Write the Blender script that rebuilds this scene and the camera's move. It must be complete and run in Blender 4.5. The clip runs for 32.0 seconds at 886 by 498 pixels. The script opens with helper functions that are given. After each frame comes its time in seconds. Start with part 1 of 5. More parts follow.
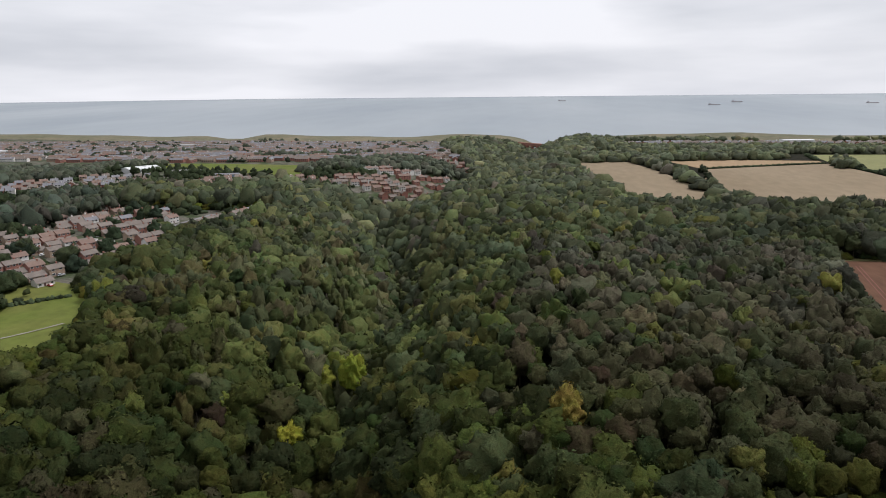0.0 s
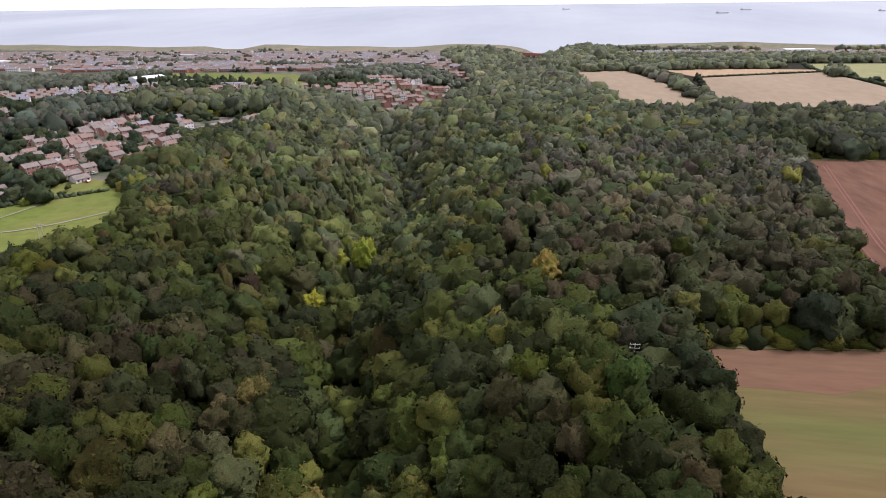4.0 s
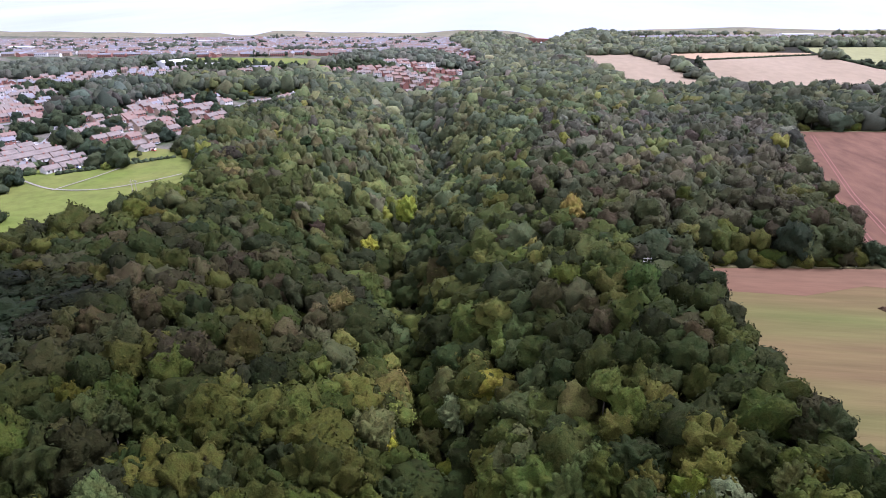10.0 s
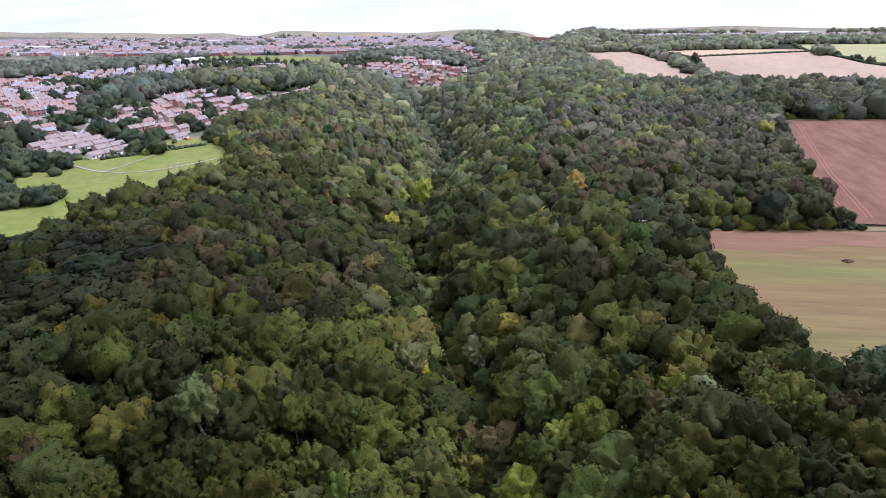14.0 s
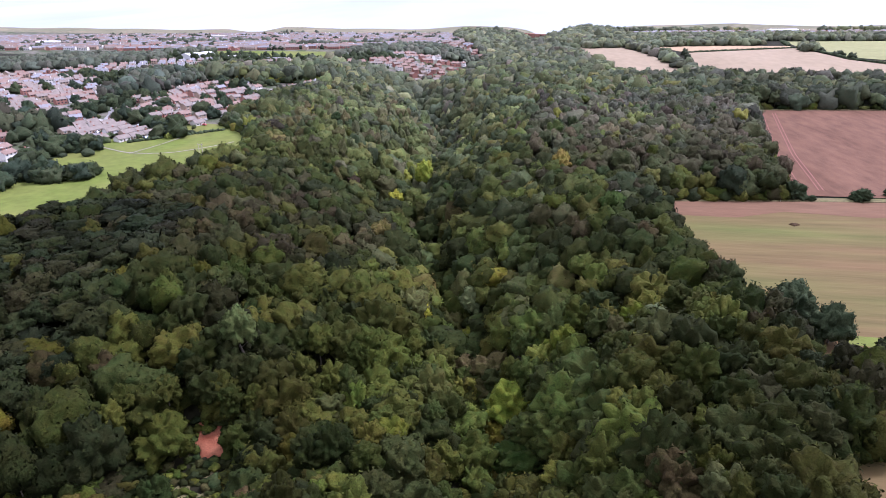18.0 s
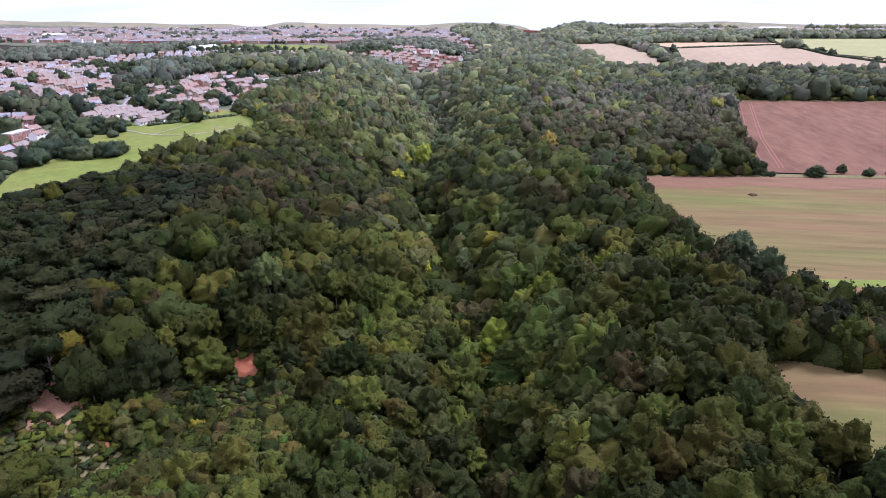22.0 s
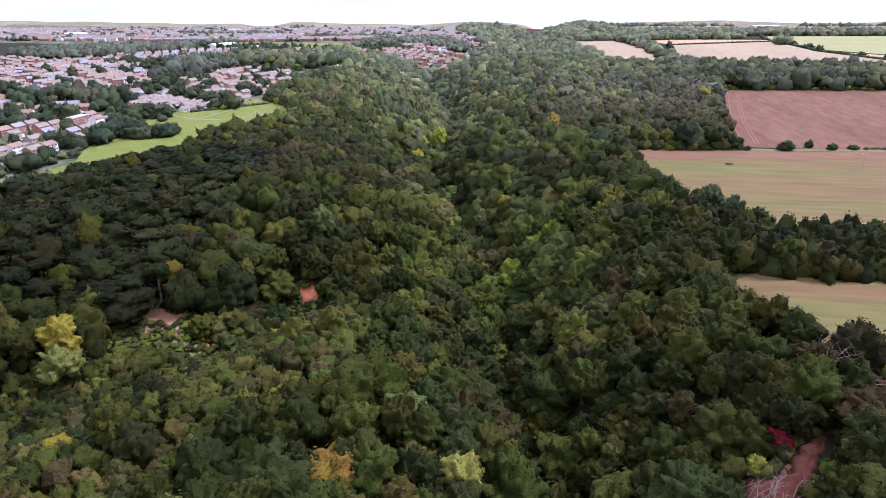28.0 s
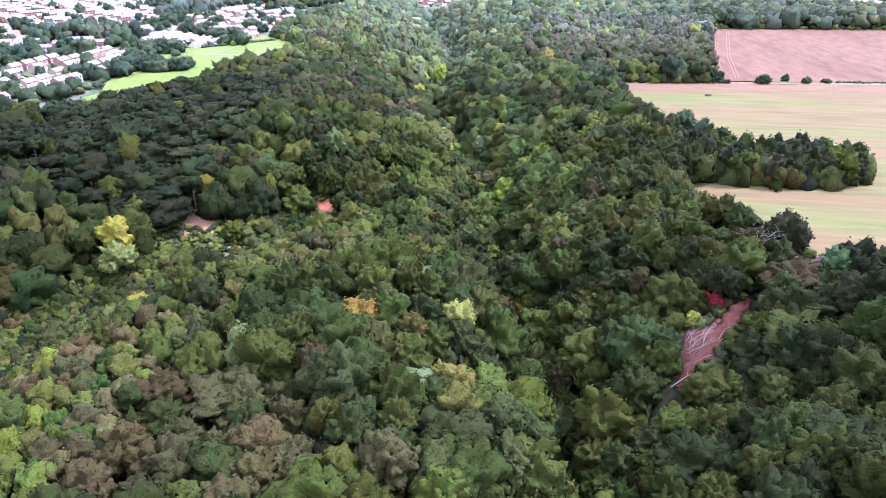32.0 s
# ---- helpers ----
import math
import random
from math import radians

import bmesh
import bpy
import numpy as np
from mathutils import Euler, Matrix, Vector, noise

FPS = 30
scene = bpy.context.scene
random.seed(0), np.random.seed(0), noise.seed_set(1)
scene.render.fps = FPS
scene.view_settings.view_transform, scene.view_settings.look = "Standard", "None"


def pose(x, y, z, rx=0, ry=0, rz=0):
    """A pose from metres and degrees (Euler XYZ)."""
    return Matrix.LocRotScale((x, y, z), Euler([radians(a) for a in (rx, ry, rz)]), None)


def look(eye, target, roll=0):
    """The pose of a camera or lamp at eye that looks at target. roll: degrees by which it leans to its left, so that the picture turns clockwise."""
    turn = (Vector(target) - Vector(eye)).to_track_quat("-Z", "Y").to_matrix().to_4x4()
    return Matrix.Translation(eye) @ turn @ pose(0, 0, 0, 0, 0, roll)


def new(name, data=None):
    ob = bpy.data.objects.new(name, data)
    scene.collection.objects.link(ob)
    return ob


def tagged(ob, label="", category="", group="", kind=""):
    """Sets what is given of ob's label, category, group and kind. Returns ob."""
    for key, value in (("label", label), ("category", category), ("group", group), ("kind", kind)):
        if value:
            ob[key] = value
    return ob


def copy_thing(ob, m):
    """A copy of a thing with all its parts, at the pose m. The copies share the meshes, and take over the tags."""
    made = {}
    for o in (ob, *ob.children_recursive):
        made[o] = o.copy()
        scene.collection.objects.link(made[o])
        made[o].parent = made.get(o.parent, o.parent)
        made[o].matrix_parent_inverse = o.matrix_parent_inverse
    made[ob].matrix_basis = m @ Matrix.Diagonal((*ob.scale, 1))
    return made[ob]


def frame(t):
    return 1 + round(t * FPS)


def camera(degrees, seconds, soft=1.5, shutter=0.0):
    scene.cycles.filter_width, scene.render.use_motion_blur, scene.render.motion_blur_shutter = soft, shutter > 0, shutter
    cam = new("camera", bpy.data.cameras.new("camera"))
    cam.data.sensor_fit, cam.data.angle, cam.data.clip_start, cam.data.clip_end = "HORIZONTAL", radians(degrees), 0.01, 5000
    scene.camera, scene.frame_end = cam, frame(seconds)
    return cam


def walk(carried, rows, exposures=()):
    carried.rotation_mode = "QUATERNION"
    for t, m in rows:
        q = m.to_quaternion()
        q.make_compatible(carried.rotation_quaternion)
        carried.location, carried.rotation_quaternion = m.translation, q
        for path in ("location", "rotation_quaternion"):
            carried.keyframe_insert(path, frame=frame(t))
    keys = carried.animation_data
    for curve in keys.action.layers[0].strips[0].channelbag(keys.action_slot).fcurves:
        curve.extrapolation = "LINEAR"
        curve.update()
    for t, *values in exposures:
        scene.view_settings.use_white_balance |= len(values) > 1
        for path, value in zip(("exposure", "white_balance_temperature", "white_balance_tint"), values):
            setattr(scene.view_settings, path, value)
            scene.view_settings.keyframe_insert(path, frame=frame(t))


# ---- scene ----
cam = camera(68.0, 32.0, soft=0.9)
PATH = [
    (0, (-0.752, -0.996, 101.412), (-1.045, 0.926, 100.946), -0.6),
    (1, (0.673, -11.126, 101.389), (0.381, -9.22, 100.859), -0.5),
    (2, (2.44, -21.467, 101.254), (2.148, -19.579, 100.662), -0.6),
    (3, (3.704, -31.506, 100.721), (3.416, -29.636, 100.072), -0.6),
    (4, (5.351, -41.321, 100.591), (5.064, -39.473, 99.881), -0.7),
    (4.5, (5.492, -46.717, 100.391), (5.209, -44.877, 99.658), -0.6),
    (6.5, (6.777, -66.924, 100.236), (6.496, -65.089, 99.493), -0.6),
    (7, (6.017, -71.57, 100.254), (5.731, -69.735, 99.511), -0.6),
    (8, (2.691, -80.471, 100.47), (2.407, -78.636, 99.726), -0.7),
    (9, (-1.927, -88.508, 100.723), (-2.209, -86.674, 99.978), -0.8),
    (10, (-5.721, -97.959, 100.917), (-6.007, -96.124, 100.174), -0.8),
    (11, (-8.408, -107.524, 101.22), (-8.697, -105.689, 100.478), -0.9),
    (12, (-9.486, -116.878, 100.955), (-9.773, -115.043, 100.212), -0.9),
    (13, (-9.531, -126.592, 100.367), (-9.817, -124.757, 99.625), -0.9),
    (14, (-8.55, -137.125, 99.955), (-8.838, -135.289, 99.214), -1.0),
    (14.5, (-8.184, -142.136, 100.138), (-8.469, -140.301, 99.395), -0.9),
    (16.5, (-5.201, -162.978, 100.742), (-5.484, -161.144, 99.994), -0.8),
    (17, (-5.088, -167.682, 100.552), (-5.368, -165.849, 99.801), -0.6),
    (18, (-2.59, -177.991, 100.139), (-2.875, -176.158, 99.392), -0.8),
    (19, (-1.835, -187.778, 100.078), (-2.114, -185.945, 99.327), -0.6),
    (20, (-0.641, -197.843, 99.876), (-0.917, -196.012, 99.121), -0.5),
    (21, (0.886, -208.515, 99.077), (0.611, -206.681, 98.328), -0.6),
    (22, (2.079, -218.335, 99.361), (1.807, -216.503, 98.607), -0.4),
    (23, (2.881, -228.665, 99.021), (2.607, -226.832, 98.27), -0.6),
    (24, (0.343, -238.221, 99.499), (0.069, -236.39, 98.744), -0.5),
    (25, (-1.843, -247.637, 99.629), (-2.116, -245.806, 98.873), -0.4),
    (25.5, (-2.314, -252.638, 99.462), (-2.587, -250.807, 98.706), -0.4),
    (27.5, (-0.702, -273.67, 98.923), (-0.978, -271.837, 98.171), -0.6),
    (28, (-0.025, -278.603, 98.85), (-0.302, -276.771, 98.098), -0.5),
    (29, (1.118, -288.653, 98.918), (0.844, -286.832, 98.138), -0.5),
    (30, (2.535, -298.882, 98.978), (2.263, -297.077, 98.161), -0.5),
    (31, (3.881, -308.913, 99.13), (3.611, -307.126, 98.273), -0.4),
    (32, (4.992, -318.795, 99.415), (4.727, -317.027, 98.517), -0.3),
]
walk(cam, [(t, look(eye, target, roll)) for t, eye, target, roll in PATH],
     exposures=((0, -0.25, 6200, 13), (2, -0.12, 6200, 13), (4, 0.38, 6080, 25), (6.5, 0.78, 5560, 32), (11, 0.94, 5450, 32), (19, 0.99, 5450, 32), (28, 1.06, 5450, 31),
                (29.2, 1.24, 5400, 23), (30, 1.56, 5180, 15), (31, 1.94, 4860, 19), (32, 2.17, 4860, 26)))

# ---- world and light: a bright overcast afternoon, the sun veiled over the sea to the south-east ----
SUN_ELEVATION, SUN_AZIMUTH = 52.0, 62.0
world = bpy.data.worlds.new("overcast_sky")
scene.world = world
world.use_nodes = True
wn, wl = world.node_tree.nodes, world.node_tree.links
wn.clear()
sky = wn.new("ShaderNodeTexSky")
sky.sky_type, sky.sun_disc = "NISHITA", False
sky.sun_elevation, sky.sun_rotation = radians(SUN_ELEVATION), radians(SUN_AZIMUTH)
sky.dust_density = 4.0
w_out, w_bg = wn.new("ShaderNodeOutputWorld"), wn.new("ShaderNodeBackground")
w_coord, w_map = wn.new("ShaderNodeTexCoord"), wn.new("ShaderNodeMapping")
w_map.inputs["Scale"].default_value = (1.1, 1.1, 6.5)
w_map.inputs["Location"].default_value = (0.0, 0.0, 1.3)
w_noise, w_ramp = wn.new("ShaderNodeTexNoise"), wn.new("ShaderNodeValToRGB")
w_noise.inputs["Scale"].default_value, w_noise.inputs["Detail"].default_value = 1.5, 5.0
w_noise.inputs["Roughness"].default_value = 0.45
w_ramp.color_ramp.elements[0].position, w_ramp.color_ramp.elements[0].color = 0.38, (7.0, 7.15, 7.35, 1)
w_ramp.color_ramp.elements[1].position, w_ramp.color_ramp.elements[1].color = 0.58, (10.2, 10.15, 10.1, 1)
w_mix = wn.new("ShaderNodeMix")
w_mix.data_type = "RGBA"
w_mix.inputs["Factor"].default_value = 0.93
wl.new(w_coord.outputs["Generated"], w_map.inputs["Vector"])
wl.new(w_map.outputs["Vector"], w_noise.inputs["Vector"])
wl.new(w_noise.outputs["Fac"], w_ramp.inputs["Fac"])
wl.new(sky.outputs["Color"], w_mix.inputs["A"])
wl.new(w_ramp.outputs["Color"], w_mix.inputs["B"])
wl.new(w_mix.outputs["Result"], w_bg.inputs["Color"])
w_bg.inputs["Strength"].default_value = 0.113
wl.new(w_bg.outputs["Background"], w_out.inputs["Surface"])

sun_data = bpy.data.lights.new("sun", "SUN")
sun_data.energy, sun_data.angle, sun_data.color = 3.1, radians(11), (1.0, 0.98, 0.95)
sun = new("sun", sun_data)
e, a = radians(SUN_ELEVATION), radians(SUN_AZIMUTH)
sun.matrix_world = look((400 * math.sin(a) * math.cos(e), 400 * math.cos(a) * math.cos(e), 400 * math.sin(e)), (0, 0, 0))


# ---- materials ----
def material(name, color, color2=None, scale=1.0, rough=0.85, bump=0.0, bump_scale=8.0, metallic=0.0, source="none",
             stretch=(1, 1, 1), spread=0.5, fine=0.25, turn=0.0):
    """A surface with two scales of variation in world metres. source: 'leaf' takes the tree's own leaf colour."""
    m = bpy.data.materials.new(name)
    m.use_nodes = True
    n, l = m.node_tree.nodes, m.node_tree.links
    shader = n["Principled BSDF"]
    shader.inputs["Roughness"].default_value, shader.inputs["Metallic"].default_value = rough, metallic
    shader.inputs["Specular IOR Level"].default_value = 0.3 if rough < 0.8 else 0.08
    where, mapping = n.new("ShaderNodeNewGeometry"), n.new("ShaderNodeMapping")
    mapping.inputs["Scale"].default_value = stretch
    mapping.inputs["Rotation"].default_value = (0, 0, radians(turn))
    l.new(where.outputs["Position"], mapping.inputs["Vector"])
    large, small = n.new("ShaderNodeTexNoise"), n.new("ShaderNodeTexNoise")
    large.inputs["Scale"].default_value, large.inputs["Detail"].default_value = scale, 4.0
    small.inputs["Scale"].default_value, small.inputs["Detail"].default_value = scale * 9, 3.0
    l.new(mapping.outputs["Vector"], large.inputs["Vector"])
    l.new(mapping.outputs["Vector"], small.inputs["Vector"])
    ramp = n.new("ShaderNodeMapRange")
    ramp.inputs["From Min"].default_value, ramp.inputs["From Max"].default_value = 0.5 - spread / 2, 0.5 + spread / 2
    l.new(large.outputs["Fac"], ramp.inputs["Value"])
    mix = n.new("ShaderNodeMix")
    mix.data_type = "RGBA"
    l.new(ramp.outputs["Result"], mix.inputs["Factor"])
    mix.inputs["A"].default_value = (*color, 1)
    mix.inputs["B"].default_value = (*(color2 or color), 1)
    grain = n.new("ShaderNodeMapRange")
    grain.inputs["From Min"].default_value, grain.inputs["From Max"].default_value = 0.3, 0.7
    grain.inputs["To Min"].default_value, grain.inputs["To Max"].default_value = 1 - fine, 1 + fine
    l.new(small.outputs["Fac"], grain.inputs["Value"])
    times = n.new("ShaderNodeVectorMath")
    times.operation = "SCALE"
    l.new(mix.outputs["Result"], times.inputs[0])
    l.new(grain.outputs["Result"], times.inputs["Scale"])
    l.new(times.outputs["Vector"], shader.inputs["Base Color"])
    if bump:
        relief, height = n.new("ShaderNodeBump"), n.new("ShaderNodeTexNoise")
        height.inputs["Scale"].default_value, height.inputs["Detail"].default_value = bump_scale, 3.0
        l.new(mapping.outputs["Vector"], height.inputs["Vector"])
        l.new(height.outputs["Fac"], relief.inputs["Height"])
        relief.inputs["Strength"].default_value, relief.inputs["Distance"].default_value = bump, 0.3
        l.new(relief.outputs["Normal"], shader.inputs["Normal"])
    return m


def leaf_material(name, single):
    """Foliage. The leaf colour is each tree's own: of the object for a single tree, of the mesh for a whole wood."""
    m = bpy.data.materials.new(name)
    m.use_nodes = True
    n, l = m.node_tree.nodes, m.node_tree.links
    shader = n["Principled BSDF"]
    shader.inputs["Roughness"].default_value = 0.85
    shader.inputs["Specular IOR Level"].default_value = 0.06
    where = n.new("ShaderNodeNewGeometry")
    if single:
        leaf = n.new("ShaderNodeObjectInfo")
    else:
        leaf = n.new("ShaderNodeAttribute")
        leaf.attribute_name = "leaf"
    noise_a, noise_b = n.new("ShaderNodeTexNoise"), n.new("ShaderNodeTexNoise")
    noise_a.inputs["Scale"].default_value, noise_a.inputs["Detail"].default_value = 0.35, 2.0
    noise_b.inputs["Scale"].default_value, noise_b.inputs["Detail"].default_value = 2.6, 3.0
    for node in (noise_a, noise_b):
        l.new(where.outputs["Position"], node.inputs["Vector"])
    bright = n.new("ShaderNodeMapRange")
    bright.inputs["From Min"].default_value, bright.inputs["From Max"].default_value = 0.3, 0.7
    bright.inputs["To Min"].default_value, bright.inputs["To Max"].default_value = 0.70, 1.32
    l.new(noise_b.outputs["Fac"], bright.inputs["Value"])
    island = n.new("ShaderNodeMapRange")
    island.inputs["To Min"].default_value, island.inputs["To Max"].default_value = 0.66, 1.36
    l.new(where.outputs["Random Per Island"], island.inputs["Value"])
    product = n.new("ShaderNodeMath")
    product.operation = "MULTIPLY"
    l.new(bright.outputs["Result"], product.inputs[0])
    l.new(island.outputs["Result"], product.inputs[1])
    shift = n.new("ShaderNodeHueSaturation")
    hue = n.new("ShaderNodeMapRange")
    hue.inputs["From Min"].default_value, hue.inputs["From Max"].default_value = 0.3, 0.7
    hue.inputs["To Min"].default_value, hue.inputs["To Max"].default_value = 0.475, 0.52
    l.new(noise_a.outputs["Fac"], hue.inputs["Value"])
    l.new(hue.outputs["Result"], shift.inputs["Hue"])
    l.new(leaf.outputs["Color"], shift.inputs["Color"])
    times = n.new("ShaderNodeVectorMath")
    times.operation = "SCALE"
    l.new(shift.outputs["Color"], times.inputs[0])
    l.new(product.outputs["Value"], times.inputs["Scale"])
    l.new(times.outputs["Vector"], shader.inputs["Base Color"])
    clumps, relief = n.new("ShaderNodeTexNoise"), n.new("ShaderNodeBump")
    clumps.inputs["Scale"].default_value, clumps.inputs["Detail"].default_value, clumps.inputs["Roughness"].default_value = 1.3, 4.0, 0.65
    l.new(where.outputs["Position"], clumps.inputs["Vector"])
    l.new(clumps.outputs["Fac"], relief.inputs["Height"])
    relief.inputs["Strength"].default_value, relief.inputs["Distance"].default_value = 0.8, 0.9
    l.new(relief.outputs["Normal"], shader.inputs["Normal"])
    return m


LEAF_SINGLE = leaf_material("foliage_of_a_single_tree", True)
LEAF_WOOD = leaf_material("foliage_of_the_wood", False)
BARK = material("bark", (0.10, 0.085, 0.065), (0.16, 0.14, 0.11), 0.8, 0.9, 0.6, 6)
DEAD_WOOD = material("bleached_dead_wood", (0.12, 0.10, 0.082), (0.20, 0.175, 0.145), 0.8, 0.85, 0.4, 6)
# Near-black: the shade under the canopy is put into the floor colour.
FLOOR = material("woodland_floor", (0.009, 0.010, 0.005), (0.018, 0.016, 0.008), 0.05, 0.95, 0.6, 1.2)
SOIL_RED = material("bare_red_soil", (0.18, 0.056, 0.029), (0.25, 0.10, 0.055), 0.3, 0.95, 0.8, 0.9, spread=0.4)
SOIL_PATH = material("trodden_red_earth", (0.05, 0.018, 0.014), (0.085, 0.034, 0.026), 0.2, 0.95, 0.6, 1.5)
SLIP_RED = material("raw_red_earth", (0.040, 0.013, 0.009), (0.072, 0.026, 0.018), 0.3, 0.95, 0.8, 1.4, spread=0.4)
PLOUGH_RED = material("ploughed_red_field", (0.094, 0.048, 0.029), (0.120, 0.064, 0.040), 0.02, 0.95, 0.5, 1.0,
                      stretch=(1.0, 0.28, 1), spread=0.35, fine=0.2, turn=-20)
STUBBLE_GREEN = material("stubble_with_green_regrowth", (0.124, 0.070, 0.038), (0.086, 0.094, 0.027), 0.026, 0.95, 0.4, 1.0,
                         stretch=(0.13, 1.0, 1), spread=0.36, fine=0.16)
STUBBLE = material("cut_stubble_field", (0.205, 0.158, 0.102), (0.245, 0.192, 0.128), 0.012, 0.95, 0.3, 1.0, stretch=(1, 0.4, 1), fine=0.08)
STUBBLE_GOLD = material("golden_stubble_field", (0.27, 0.19, 0.11), (0.31, 0.22, 0.135), 0.012, 0.95, 0.3, 1.0, stretch=(1, 0.4, 1), fine=0.08)
MEADOW = material("pale_green_meadow", (0.17, 0.175, 0.075), (0.21, 0.205, 0.095), 0.01, 0.95, 0.3, 1.0, fine=0.1)
LAWN = material("mown_parkland_grass", (0.088, 0.122, 0.02), (0.128, 0.130, 0.036), 0.02, 0.92, 0.4, 1.5, spread=0.4, fine=0.15)
ROUGH_GRASS = material("rough_coastal_grass", (0.095, 0.10, 0.06), (0.19, 0.16, 0.105), 0.008, 0.95, 0.3, 1.0, fine=0.2)
SCRUB_GRASS = material("rough_clearing_grass", (0.085, 0.09, 0.035), (0.15, 0.115, 0.06), 0.09, 0.95, 0.5, 1.0)
TOWN_GROUND = material("gardens_and_yards", (0.042, 0.058, 0.024), (0.115, 0.105, 0.085), 0.06, 0.92, 0.3, 1.0, spread=0.2, fine=0.4)
TARMAC = material("worn_tarmac", (0.16, 0.155, 0.155), (0.22, 0.21, 0.205), 0.08, 0.9, 0.2, 3.0, fine=0.1)
GRAVEL_PATH = material("pale_gravel_path", (0.19, 0.18, 0.14), (0.25, 0.235, 0.19), 0.2, 0.95, 0.2, 3.0)
SEA = material("hazy_grey_sea", (0.22, 0.25, 0.272), (0.29, 0.315, 0.33), 0.0012, 0.55, 0.0, stretch=(1, 0.35, 1), fine=0.03, spread=0.3)
BRICK_RED = material("red_brick", (0.235, 0.11, 0.085), (0.30, 0.15, 0.118), 0.5, 0.88, 0.3, 8, fine=0.18)
BRICK_BUFF = material("buff_brick", (0.28, 0.205, 0.15), (0.34, 0.255, 0.19), 0.5, 0.88, 0.3, 8, fine=0.15)
RENDER_WHITE = material("white_painted_render", (0.50, 0.48, 0.45), (0.62, 0.60, 0.57), 0.4, 0.75, 0.1, 6, fine=0.06)
TILE_BROWN = material("brown_concrete_roof_tiles", (0.145, 0.124, 0.108), (0.215, 0.180, 0.155), 0.25, 0.85, 0.4, 5, fine=0.16)
TILE_RED = material("red_clay_roof_tiles", (0.165, 0.114, 0.092), (0.225, 0.158, 0.13), 0.25, 0.85, 0.4, 5, fine=0.16)
TILE_GREY = material("grey_slate_roof", (0.145, 0.145, 0.155), (0.205, 0.20, 0.21), 0.25, 0.75, 0.3, 5, fine=0.14)
FELT_PALE = material("pale_felt_flat_roof", (0.27, 0.265, 0.25), (0.36, 0.35, 0.33), 0.2, 0.85, 0.1, 4, fine=0.08)
METAL_WHITE = material("white_metal_cladding", (0.55, 0.55, 0.55), (0.64, 0.64, 0.64), 0.05, 0.5, 0.0, fine=0.03)
METAL_BLUE = material("blue_grey_cladding", (0.20, 0.27, 0.36), (0.26, 0.33, 0.42), 0.1, 0.55, 0.0, fine=0.05)
PANE = material("dark_window_glass", (0.03, 0.035, 0.04), (0.05, 0.055, 0.06), 0.5, 0.12)
WHITE_FRAME = material("white_plastic_frame", (0.75, 0.75, 0.74), None, 0.5, 0.5, fine=0.03)
DOOR_PAINT = material("dark_painted_door", (0.08, 0.05, 0.045), (0.12, 0.07, 0.06), 0.5, 0.5)
POLE_WOOD = material("weathered_pole_timber", (0.30, 0.27, 0.23), (0.38, 0.35, 0.30), 0.6, 0.85, 0.4, 6)
STEEL = material("galvanised_steel", (0.45, 0.46, 0.47), (0.55, 0.56, 0.57), 0.6, 0.45, 0.0, metallic=0.7)
RUBBER = material("black_rubber", (0.02, 0.02, 0.02), None, 1, 0.8)
CAR_PAINTS = [material("car_paint_" + n, c, None, 1, 0.3, fine=0.03) for n, c in
              (("white", (0.75, 0.75, 0.75)), ("silver", (0.45, 0.46, 0.48)), ("red", (0.35, 0.03, 0.03)), ("blue", (0.05, 0.08, 0.2)), ("black", (0.025, 0.025, 0.03)))]
SHIP_HULL = material("hazy_ship_hull", (0.36, 0.335, 0.345), (0.42, 0.395, 0.40), 0.05, 0.7)

# ---- the lie of the land ----
DENE = np.array([(22, -400), (20, -200), (9, -158), (-3, -99), (-11, -37), (-20, 20), (-28, 50), (-45, 95), (-62, 150), (-80, 200), (-86, 312),
                 (-84, 376), (-100, 450), (-118, 507), (-150, 570), (-160, 633), (-130, 750), (-123, 887), (-80, 1057), (-45, 1230), (-8, 1480), (0, 1900)], float)
SIDE_DENE = np.array([(-40, 8), (-72, -28), (-100, -56), (-130, -95), (-158, -132), (-175, -190), (-185, -400)], float)
COAST_Y, SEA_Z = 1800.0, -42.0


def smooth(a, b, v):
    s = np.clip((np.asarray(v, float) - a) / (b - a), 0, 1)
    return s * s * (3 - 2 * s)


def to_line(line, x, y):
    """The distance from a winding line, positive to its right when walking along it."""
    best = np.full(np.shape(x), 1e9)
    for (ax, ay), (bx, by) in zip(line[:-1], line[1:]):
        dx, dy = bx - ax, by - ay
        s = np.clip(((x - ax) * dx + (y - ay) * dy) / (dx * dx + dy * dy), 0, 1)
        ox, oy = x - ax - s * dx, y - ay - s * dy
        d = np.hypot(ox, oy) * np.where(dx * oy - dy * ox < 0, 1, -1)
        best = np.where(np.abs(d) < np.abs(best), d, best)
    return best


def wobble(x, y, size, seed=0.0):
    """Gentle unevenness, about -1 to 1, over a given size in metres."""
    u, v = x / size + seed, y / size - 0.7 * seed
    return (np.sin(2.1 * u + 1.3 * np.sin(1.7 * v)) + np.sin(2.9 * v + 1.1 * np.sin(2.3 * u + 1.9)) + 0.6 * np.sin(5.3 * u + 4.1 * v)) / 2.6


